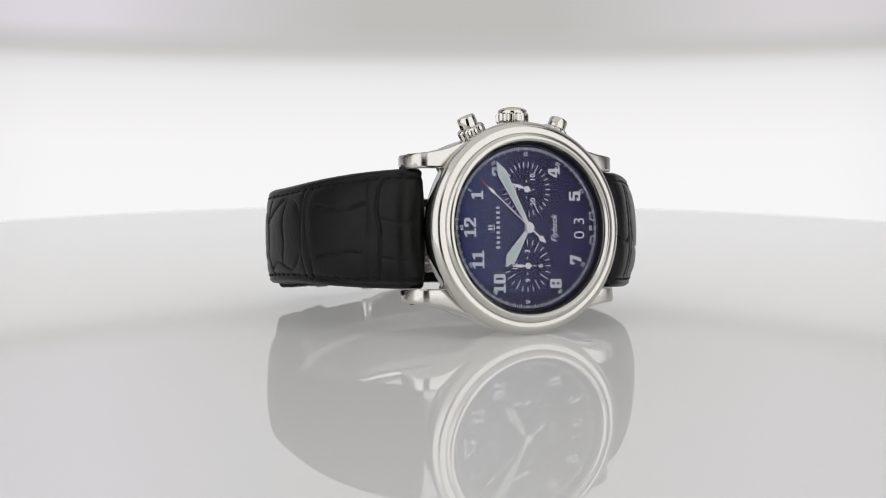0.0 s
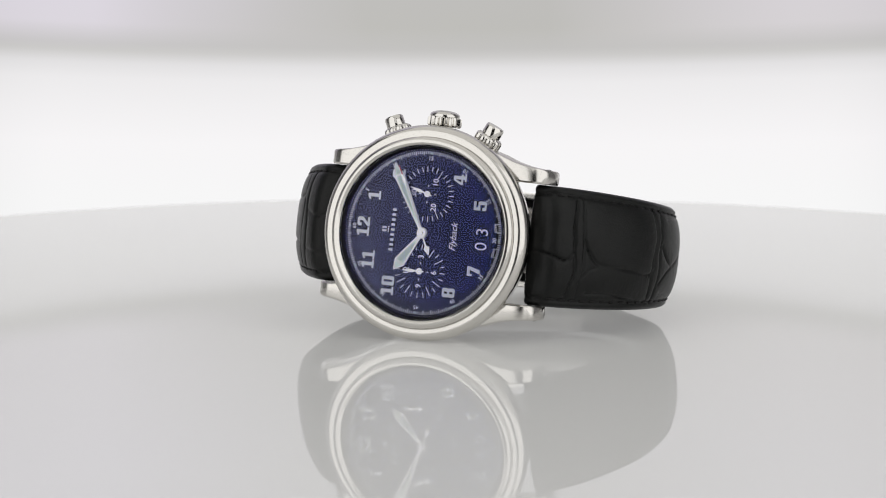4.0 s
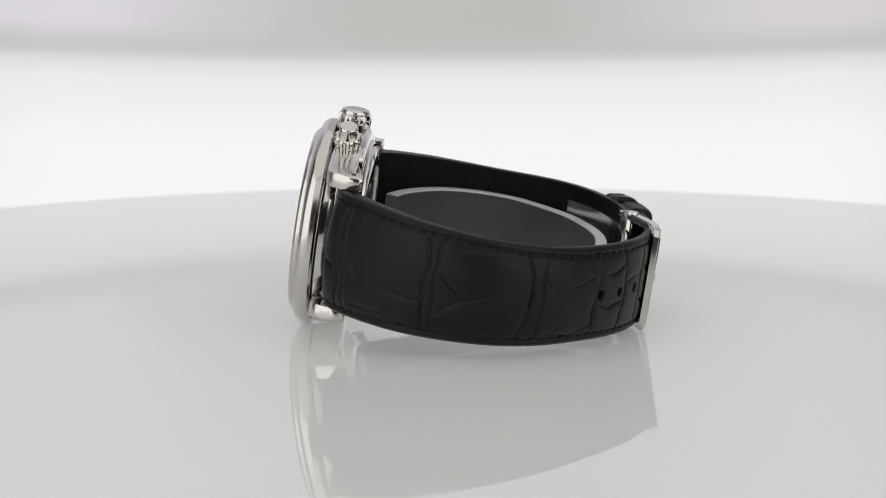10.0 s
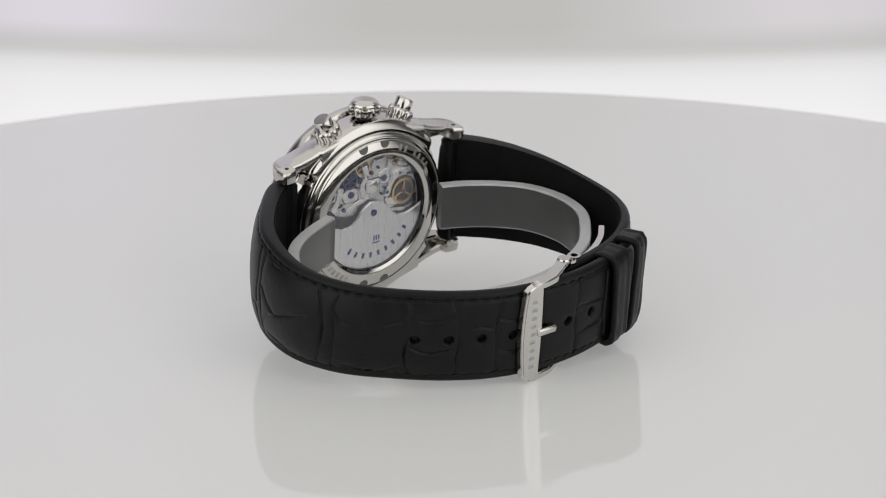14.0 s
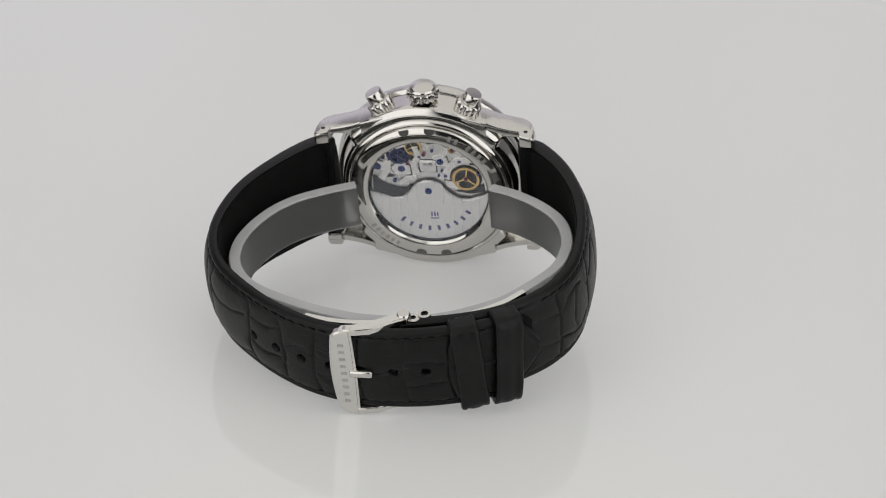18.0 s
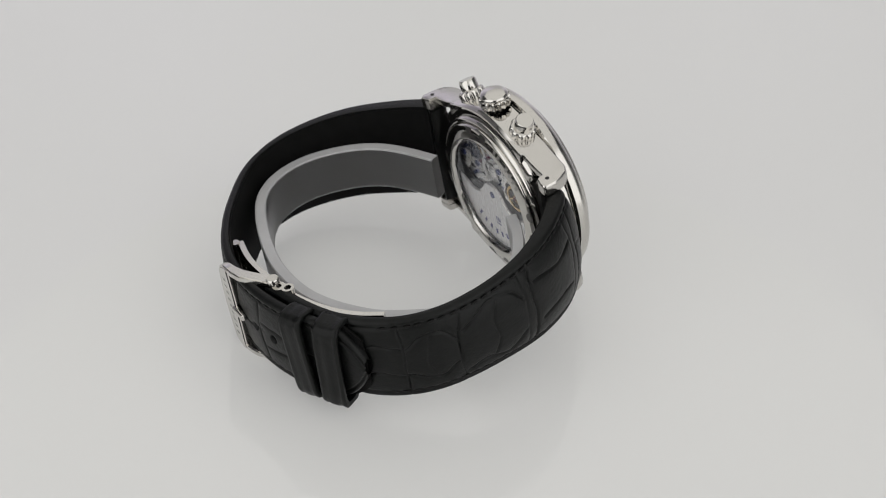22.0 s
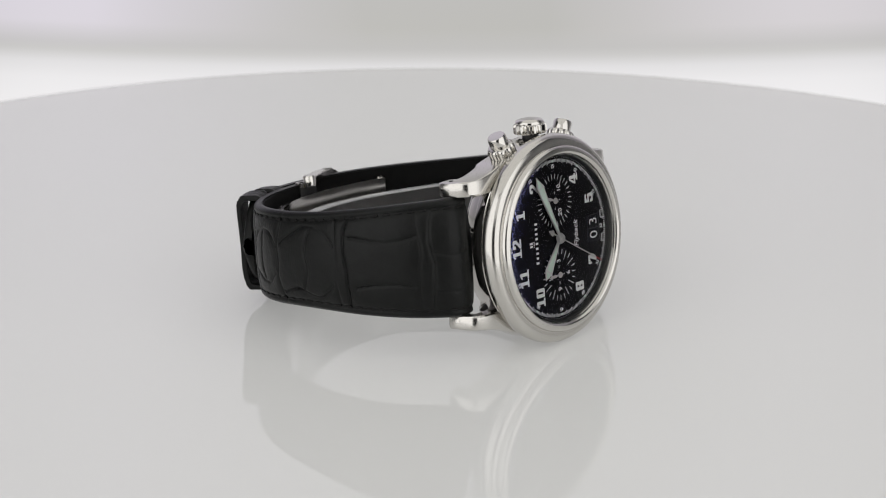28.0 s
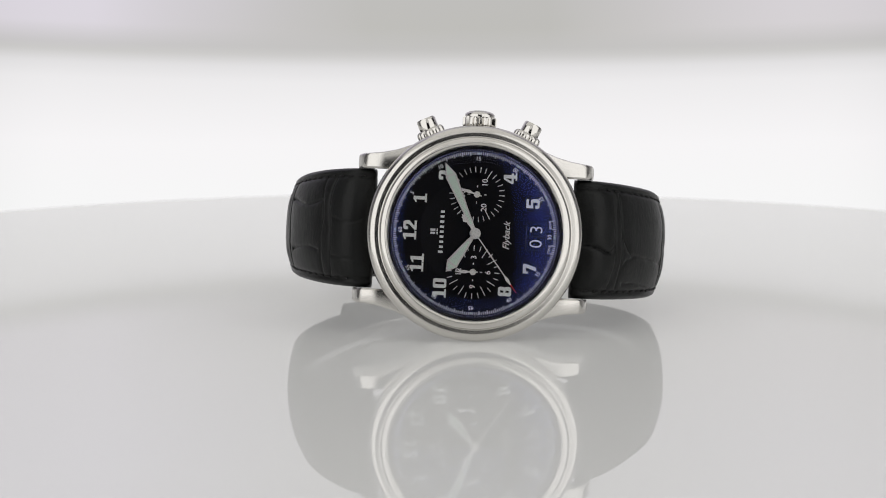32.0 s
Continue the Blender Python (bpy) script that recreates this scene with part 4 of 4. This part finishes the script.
def build_dial(watch):
    dial = part("dial", lathe([(0, 0.03), (10.1, 0.03), (10.2, 0.0), (10.35, -0.02), (13.0, -0.02), (16.0, -0.03), (16.2, 0.4), (0, 0.4)], 128, closed=False), dial_black, watch, "black lacquered chronograph dial")
    # hour numerals
    for text, h in (("12", 0), ("1", 1), ("2", 2), ("4", 4), ("5", 5), ("7", 7), ("8", 8), ("10", 10), ("11", 11)):
        dx, dz = dial_dir(30 * h)
        r = 12.2
        part("numeral", put(numeral(text, 2.5), face_pose(dx * r, dz * r, -0.03)), numeral_lume, dial, "pale slab hour numeral")
    # minute track
    bm = bmesh.new()
    for k in range(240):
        if k % 20:
            tick(bm, 1.5 * k, 14.5 if k % 4 == 0 else 14.75, 15.3, 0.22 if k % 4 == 0 else 0.15, y=-0.045)
    tagged(part("minute_track", bm, print_white, dial, "fine white printed seconds scale"), kind="stuff")
    bm = bmesh.new()
    for k in range(180):
        dx, dz = dial_dir(2 * k + 1)
        prism(circle(0.07, dx * 15.62, dz * 15.62, 6), -0.06, -0.04, bm)
    tagged(part("dot_track", bm, print_white, dial, "ring of tiny white dots"), kind="stuff")
    for k in range(12):
        deg = 30 * k
        dx, dz = dial_dir(deg)
        part("dot", prism(circle(0.24, dx * 14.95, dz * 14.95, 16), -0.12, -0.03), lume, dial, "small luminous dot")
        n = 60 if k == 0 else 5 * k
        turn = deg if not 100 < deg < 260 else deg + 180
        part("scale_number", put(letters(str(n), 1.05, 0.012), face_pose(dx * 14.0, dz * 14.0, -0.04, turn)), print_white, dial)
    # sub-dials
    for cz, nums, n, rr in ((7.3, ("10", "20", "30"), 30, 5.2), (-7.2, ("3", "6", "9", "12"), 24, 5.0)):
        part("subdial", lathe([(0, -0.02), (rr + 0.15, -0.02), (rr + 0.3, -0.05), (rr + 0.35, 0.0), (0, 0.05)], 72, closed=False, m=Matrix.Translation((0, 0, cz))), dial_black, dial, "recessed black sub-dial")
        bm = bmesh.new()
        for k in range(n):
            major = k % (10 if n == 30 else 2) == 0
            tick(bm, 360 / n * k, rr * (0.62 if (major and n == 24 and k % 6) or (major and n == 30) else 0.80), rr, 0.13, 0, cz, y=-0.06)
        for a in (0, 90, 180, 270):
            tick(bm, a, 1.3, 1.75, 0.14, 0, cz, y=-0.06)
        part("subdial_scale", bm, print_white, dial)
        for i, t in enumerate(nums):
            a = 360 / len(nums) * (i + 1)
            dx, dz = dial_dir(a)
            part("subdial_number", put(letters(t, 1.5, 0.015), face_pose(dx * 2.75, cz + dz * 2.75, -0.05)), print_white, dial)
    # maker's mark: plain bars where the name stands
    bm = bmesh.new()
    for k in range(9):
        z = -3.75 + 0.94 * k
        h = 0.58 if k else 0.72
        box(-6.0 - h, -6.0 + 0.14, -0.05, -0.03, z - 0.22, z + 0.22, bm)
    part("maker_mark", bm, print_white, dial, "row of plain white marks")
    bm = box(-8.35, -7.45, -0.05, -0.03, -0.5, -0.1)
    box(-8.35, -7.45, -0.05, -0.03, 0.1, 0.5, bm)
    for k in range(4):
        box(-7.2, -6.95, -0.05, -0.03, -0.55 + 0.3 * k, -0.35 + 0.3 * k, bm)
    part("emblem", bm, print_white, dial, "small plain white emblem")
    part("script", put(letters("Flyback", 1.75, 0.012, 0.35), face_pose(6.1, 0.0, -0.04)), print_white, dial, "white slanted word Flyback")
    part("origin_word", put(letters("SWISS", 0.62, 0.008), face_pose(14.0, -2.3, -0.04, 188)), print_white, dial)
    part("origin_word", put(letters("MADE", 0.62, 0.008), face_pose(14.0, 2.3, -0.04, 172)), print_white, dial)
    # big date
    for t, z in (("0", -1.32), ("3", 1.32)):
        w = part("date_window", box(9.7, 13.2, -0.035, 0.02, z - 1.24, z + 1.24), date_black, dial, "dark date window")
        bm = bmesh.new()
        for x0, x1, z0, z1 in ((9.58, 9.7, -1.3, 1.3), (13.2, 13.32, -1.3, 1.3), (9.7, 13.2, -1.3, -1.24), (9.7, 13.2, 1.24, 1.3)):
            box(x0, x1, -0.055, 0.02, z + z0, z + z1, bm)
        part("window_frame", bm, date_rim, w, "thin dark frame of a date window")
        part("date_digit", put(letters(t, 3.4, -0.02), face_pose(11.45, z, -0.05)), print_white, w, "white date digit")
    # sub-dial hands
    for cz, deg, ln in ((7.3, 17, 3.6), (-7.2, -1, 3.4)):
        dx, dz = dial_dir(deg)
        px, pz = -dz, dx
        out = [(0.16, 0), (0.13, 0.8), (0.32, 1.6), (0.26, 2.2), (0.05, ln), (-0.05, ln), (-0.26, 2.2), (-0.32, 1.6), (-0.13, 0.8), (-0.16, 0), (-0.1, -0.9), (0.1, -0.9)]
        bm = prism([(dx * l + px * w, cz + dz * l + pz * w) for w, l in out], -0.34, -0.26)
        merge(bm, lathe([(0, -0.42), (0.55, -0.42), (0.6, -0.36), (0.6, -0.2), (0, -0.2)], 24, closed=False, m=Matrix.Translation((0, 0, cz))))
        merge(bm, lathe([(0, -0.3), (0.2, -0.3), (0.2, 0), (0, 0)], 12, closed=False, m=Matrix.Translation((0, 0, cz))))
        part("subdial_hand", bm, hand_steel, watch, "small polished leaf hand")


def turn_pose(deg):
    """Pose of a hand in the watch's space, clockwise from 12."""
    return WM @ Matrix.Rotation(radians(deg), 4, "Y")


def build_hands(watch):
    mm = Matrix.Scale(MM, 4)
    made = []
    for name, ln, w, y in (("hour_hand", 9.0, 1.15, -0.75), ("minute_hand", 14.3, 1.05, -1.0)):
        tip = 1.9 if name == "hour_hand" else 2.6
        body = [(0.35, 0.6), (w, ln - tip), (0.04, ln), (-0.04, ln), (-w, ln - tip), (-0.35, 0.6)]
        bm = prism([(-l, x) for x, l in body], y - 0.06, y + 0.06)
        bmesh.ops.bevel(bm, geom=[e for e in bm.edges if abs(e.verts[0].co.y - e.verts[1].co.y) < 1e-6 and e.verts[0].co.y < y], offset=0.05, segments=1, affect="EDGES")
        merge(bm, lathe([(0.45, y - 0.1), (1.0, y - 0.1), (1.05, y), (1.0, y + 0.1), (0.45, y + 0.1)], 32))
        ob = part(name, bm, hand_steel, watch, "polished steel hand filled with pale green lume", m=mm)
        inner = [(0.16, 1.9), (w - 0.32, ln - tip - 0.12), (-(w - 0.32), ln - tip - 0.12), (-0.16, 1.9)]
        part("lume_bar", prism([(-l, x) for x, l in inner], y - 0.085, y), lume, ob, "pale green luminous filling", m=mm)
        head = [(w - 0.36, ln - tip + 0.22), (0.05, ln - 0.55), (-0.05, ln - 0.55), (-(w - 0.36), ln - tip + 0.22)]
        part("lume_tip", prism([(-l, x) for x, l in head], y - 0.085, y), lume, ob, "pale green luminous filling", m=mm)
        made.append(ob)
    y = -1.3
    out = [(0.10, 0.5), (0.10, 9.6), (0.34, 10.5), (0.10, 11.6), (-0.10, 11.6), (-0.34, 10.5), (-0.10, 9.6), (-0.10, 0.5)]
    bm = prism([(-l, x) for x, l in out], y - 0.04, y + 0.04)
    prism([(-l, x) for x, l in [(0.13, -0.5), (0.16, -2.6), (0.62, -3.1), (0.05, -4.4), (-0.05, -4.4), (-0.62, -3.1), (-0.16, -2.6), (-0.13, -0.5)]], y - 0.04, y + 0.04, bm)
    merge(bm, lathe([(0, y - 0.28), (0.32, y - 0.28), (0.36, y - 0.1), (0.85, y - 0.08), (0.85, y + 0.1), (0.3, y + 0.12), (0.3, 0.2), (0, 0.2)], 32, closed=False))
    ob = part("seconds_hand", bm, hand_steel, watch, "slim polished central seconds hand with a red tip", m=mm)
    part("red_tip", prism([(-l, x) for x, l in [(0.10, 11.6), (0.06, 13.5), (-0.06, 13.5), (-0.10, 11.6)]], y - 0.04, y + 0.04), red, ob, "red painted tip", m=mm)
    made.append(ob)
    return made


def sunk_part(name, bm, material_, parent, label=""):
    """A part of the movement, just below the window."""
    return part(name, bm, material_, parent, label, m=WMM @ Matrix.Translation((0, -0.05, 0)))


def build_movement(watch):
    mv = sunk_part("movement", lathe([(0, 7.6), (12.35, 7.6), (12.35, 6.9), (0, 6.9)], 96, closed=False), rhodium_base, watch, "striped rhodium-plated movement")
    # winding rotor: lower half disc with a wavy upper edge
    out = [(12.2 * math.cos(radians(a)), 12.2 * math.sin(radians(a))) for a in range(182, 359, 4)]
    out += [(9.5, -1.2), (7.6, -1.9), (5.4, -1.6), (3.8, 0.0), (2.6, 1.6), (0.8, 2.4), (-1.0, 2.4), (-2.6, 1.6), (-4.0, -0.4), (-6.0, -1.9), (-8.6, -2.0), (-10.6, -1.2)]
    bm = prism(out, 8.75, 9.2)
    bmesh.ops.recalc_face_normals(bm, faces=bm.faces)
    bmesh.ops.bevel(bm, geom=[e for e in bm.edges if e.verts[0].co.y > 9 and e.verts[1].co.y > 9], offset=0.2, segments=2, affect="EDGES")
    rotor = sunk_part("rotor", bm, striped_rhodium, mv, "brushed half-disc winding rotor")
    sunk_part("rotor_jewel", lathe([(0, 9.26), (0.75, 9.26), (0.8, 9.0), (0, 9.0)], 24, closed=False), blued, rotor)
    bm = bmesh.new()
    for k in range(9):
        a = radians(-39 + 12 * k)
        m = Matrix.Rotation(a, 4, "Y") @ Matrix.Translation((0, 9.215, -9.35))
        h = 0.9 if k == 0 else 0.68
        merge(bm, put(box(-0.3, 0.3, -0.02, 0.02, -0.6, h - 0.1), m))
    for x in (-1.6, -1.0, -0.4):
        box(x, x + 0.32, 9.2, 9.23, -6.3, -5.2, bm)
    box(-1.7, 0.1, 9.2, 9.23, -6.9, -6.65, bm)
    sunk_part("maker_mark", bm, blue_print, rotor, "row of plain blue marks")
    # main bridge with dark plates as shaded cut-outs, wheels, screws, jewels
    main = prism(circle(11.9, n=64), 7.62, 8.1)
    sunk_part("bridge", main, bridge_plate, mv, "dark silver main bridge")
    for pts in ([(3.4, 3.4), (6.6, 3.2), (7.6, 5.2), (5.6, 6.6), (3.6, 5.8)], [(-1.9, 4.2), (1.4, 4.2), (1.6, 7.0), (-1.8, 7.0)], [(-4.6, 5.4), (-1.9, 5.6), (-2.0, 8.2), (-4.2, 8.0)],
                [(9.2, 4.2), (11.0, 4.6), (10.2, 7.0), (8.8, 6.4)], [(-9.2, 8.2), (-6.6, 8.4), (-5.2, 11.0), (-7.6, 10.0)], [(-6.6, -0.2), (-3.6, 0.8), (-3.4, 2.2), (-6.2, 1.8)]):
        mx, mz = sum(x for x, z in pts) / len(pts), sum(z for x, z in pts) / len(pts)
        # dark plate under each bridge draws the shade round its edge
        sunk_part("recess", prism([(mx + (x - mx) * 1.12, mz + (z - mz) * 1.12) for x, z in pts], 8.0, 8.13), rhodium_base, mv, "dark plate for the shaded gap round a bridge")
        bm = prism(pts, 8.08, 8.45)
        bmesh.ops.recalc_face_normals(bm, faces=bm.faces)
        bmesh.ops.bevel(bm, geom=bm.edges[:], offset=0.18, segments=2, affect="EDGES")
        sunk_part("bridge", bm, rhodium, mv, "small polished bridge")
    for x, z, rx, rz in ((-7.8, 2.7, 3.3, 3.3), (5.7, 8.1, 2.5, 2.3), (2.4, 10.2, 1.7, 1.4), (-1.6, 11.3, 1.2, 0.35), (-9.6, 6.2, 0.9, 0.3), (8.2, 3.0, 1.3, 0.5), (7.6, 8.0, 0.6, 0.9), (3.0, 7.4, 0.5, 0.8), (-5.2, 4.6, 0.7, 0.4)):
        bm = prism([(x + rx * c, z + rz * s) for c, s in circle(1.0, n=28)], 8.0, 8.115)
        sunk_part("recess", bm, rhodium_base, mv, "dark plate for a shaded opening in the bridge")
    for width, line in ((0.75, ((9.8, 2.2), (8.4, 4.6), (8.0, 7.0))), (0.6, ((1.9, 3.6), (2.6, 6.2), (1.6, 8.2), (2.2, 10.4))), (0.55, ((-1.4, 7.6), (-3.6, 8.6), (-4.2, 10.6))), (0.7, ((-3.6, 2.6), (-4.6, 5.4), (-6.4, 7.2), (-9.4, 7.4))),
                        (0.5, ((6.2, 1.2), (4.2, 2.6), (2.2, 2.9))), (0.5, ((0.2, 9.6), (-0.6, 11.2))), (0.45, ((7.6, 9.4), (4.2, 10.9)))):
        pts2, tang2, _ = smooth_path(line, 14)
        sides = [(p.x - t.y * width, p.y + t.x * width) for p, t in zip(pts2, tang2)] + [(p.x + t.y * width, p.y - t.x * width) for p, t in zip(pts2[::-1], tang2[::-1])]
        lever = prism(sides, 8.2, 8.6)
        bmesh.ops.recalc_face_normals(lever, faces=lever.faces)
        bmesh.ops.bevel(lever, geom=[e for e in lever.edges if e.verts[0].co.y > 8.5 and e.verts[1].co.y > 8.5], offset=0.12, segments=2, affect="EDGES")
        sunk_part("lever", lever, rhodium, mv, "bright polished lever")
    sunk_part("winding_drum", lathe([(0, 8.62), (0.9, 8.62), (1.35, 8.4), (1.35, 8.0), (0, 8.0)], 28, closed=False, m=Matrix.Translation((-0.3, 0, 5.4))), rhodium, mv)
    def wheel(x, z, r, teeth, y, mat, spokes=4):
        bm = bmesh.new()
        rin = r * 0.78
        o, i, o2, i2 = [], [], [], []
        n = teeth * 2
        for k in range(n):
            a = 2 * math.pi * k / n
            rr = r if k % 2 else r * 0.94
            o.append(bm.verts.new((x + rr * math.cos(a), y, z + rr * math.sin(a)))), i.append(bm.verts.new((x + rin * math.cos(a), y, z + rin * math.sin(a))))
            o2.append(bm.verts.new((x + rr * math.cos(a), y - 0.3, z + rr * math.sin(a)))), i2.append(bm.verts.new((x + rin * math.cos(a), y - 0.3, z + rin * math.sin(a))))
        for k in range(n):
            j = (k + 1) % n
            bm.faces.new((o[k], o[j], i[j], i[k])), bm.faces.new((o2[k], i2[k], i2[j], o2[j])), bm.faces.new((o[k], o2[k], o2[j], o[j])), bm.faces.new((i[k], i[j], i2[j], i2[k]))
        for s in range(spokes):
            merge(bm, put(box(0, r * 0.8, -0.25, -0.03, -r * 0.06, r * 0.06), Matrix.Translation((x, y, z)) @ Matrix.Rotation(2 * math.pi * s / spokes + 0.4, 4, "Y")))
        merge(bm, lathe([(0, 0.05), (r * 0.2, 0.05), (r * 0.2, -0.3), (0, -0.3)], 16, closed=False, m=Matrix.Translation((x, y, z))))
        return bm
    sunk_part("balance_wheel", wheel(-7.8, 2.7, 2.9, 40, 8.5, gold, 3), gold, mv, "gilded balance wheel")
    sunk_part("gear", wheel(5.7, 8.1, 2.0, 12, 8.6, blued, 6), blued, mv, "dark blued column wheel")
    sunk_part("gear", wheel(2.5, 10.1, 1.8, 30, 8.4, gold), gold, mv, "gilded wheel")
    sunk_part("gear", wheel(-5.5, 9.8, 0.9, 16, 8.5, gold), gold, mv, "gilded wheel")
    for x, z, r in ((10.2, 5.4, 0.75), (5.3, 4.9, 0.72), (-2.8, 6.8, 0.72), (-3.7, 3.4, 0.42), (6.9, 1.9, 0.42), (-2.3, 3.4, 0.25), (-3.0, 4.6, 0.25), (-1.3, 9.4, 0.3), (8.9, 7.6, 0.4), (-10.4, 3.9, 0.35), (1.4, 8.0, 0.3), (-6.8, 7.0, 0.35)):
        sunk_part("screw", lathe([(0, 8.66), (r * 0.85, 8.66), (r, 8.56), (r, 8.0), (0, 8.0)], 20, closed=False, m=Matrix.Translation((x, 0, z))), blued, mv, "blued screw")
    for x, z, r in ((0.4, 8.6, 0.42), (-5.5, 9.8, 0.4), (-7.8, 2.7, 0.45), (3.9, 6.2, 0.3)):
        sunk_part("jewel", lathe([(0, 8.62), (r * 0.4, 8.6), (r, 8.66), (r, 8.0), (0, 8.0)], 20, closed=False, m=Matrix.Translation((x, 0, z))), ruby, mv, "ruby jewel bearing")
    sunk_part("recess", prism([(-5.0, -0.6), (-8.6, -1.2), (-11.6, -0.6), (-11.4, 1.6), (-9.6, 0.4), (-6.6, 0.0)], 8.0, 8.115), rhodium_base, mv, "dark plate for a shaded opening in the bridge")
    sunk_part("click_spring", prism([(11.6, -1.6), (9.0, -2.2), (6.4, -2.2), (4.2, -1.2), (2.9, 0.5), (3.5, 1.0), (4.6, 0.1), (6.6, 0.2), (8.8, 1.0), (10.2, 2.6), (11.4, 3.0)], 7.7, 8.55), steel_dark, mv, "dark curved spring")


def build_cuff():
    """Frosted plastic former inside the strap loop: a clear band with pale cut edges."""
    ob = tagged(new("strap_former"), "frosted clear plastic band inside the watch strap", "strap former")
    pts, tang, length = smooth_path(CUFF, 120)

    def sweep(prof):
        bm, rows = bmesh.new(), []
        for p, t in zip(pts, tang):
            n = Vector((t.y, -t.x))
            if n.dot(p - Vector((0, 36))) < 0:
                n = -n
            rows.append([bm.verts.new((p.x + n.x * o, p.y + n.y * o, z)) for o, z in prof])
        k = len(prof)
        for a, b in zip(rows, rows[1:]):
            for j in range(k):
                bm.faces.new((a[j], b[j], b[(j + 1) % k], a[(j + 1) % k]))
        bm.faces.new(rows[0]), bm.faces.new(rows[-1][::-1])
        return bm
    part("band", sweep(((-0.3, -4.9), (-0.3, 4.2), (2.0, 4.2), (2.0, -4.9))), frosted_plastic, ob, "hazy clear plastic band")
    for a, b in ((4.24, 4.5), (-4.94, -5.2)):
        part("edge", sweep(((-0.3, a), (-0.1, b), (1.8, b), (2.0, a))), frosted_edge, ob, "pale frosted cut edge")
    return ob


build_booth()
backdrop = build_backdrop()
turntable = build_turntable()
watch = tagged(new("wristwatch"), "steel chronograph wristwatch with black dial and strap, lying on its side", "watch")
build_case(watch)
build_dial(watch)
hour_hand, minute_hand, seconds_hand = build_hands(watch)
build_movement(watch)
build_strap(watch)
build_buckle(watch)
former = build_cuff()

# Turn of the table, degrees, every second.
TURN = [21.86, 9.9, -2.05, -13.96, -25.77, -37.62, -49.55, -61.65, -73.94, -86.47, -98.97, -111.34, -123.54, -135.37, -147.15, -158.99, -170.84, -182.68, -194.65, -206.66, -218.59, -230.52, -242.71, -254.87, -266.93, -279.05, -291.34, -303.75, -316.28, -328.9, -341.34, -353.1, -363.73]


def motions():
    spin = [(k, pose(0, 0, 0, 0, 0, a)) for k, a in enumerate(TURN)]
    for ob in (turntable, watch, former):
        walk(ob, spin)
    walk(backdrop, [(t, arm(el)) for t, el in enumerate(ELEVATION)])
    walk(hour_hand, [(0, turn_pose(304.2)), (32, turn_pose(304.5))])
    walk(minute_hand, [(0, turn_pose(61.0)), (32, turn_pose(64.2))])
    walk(seconds_hand, [(t, turn_pose(40.5 + 6 * t)) for t in range(0, 33, 4)])


motions()
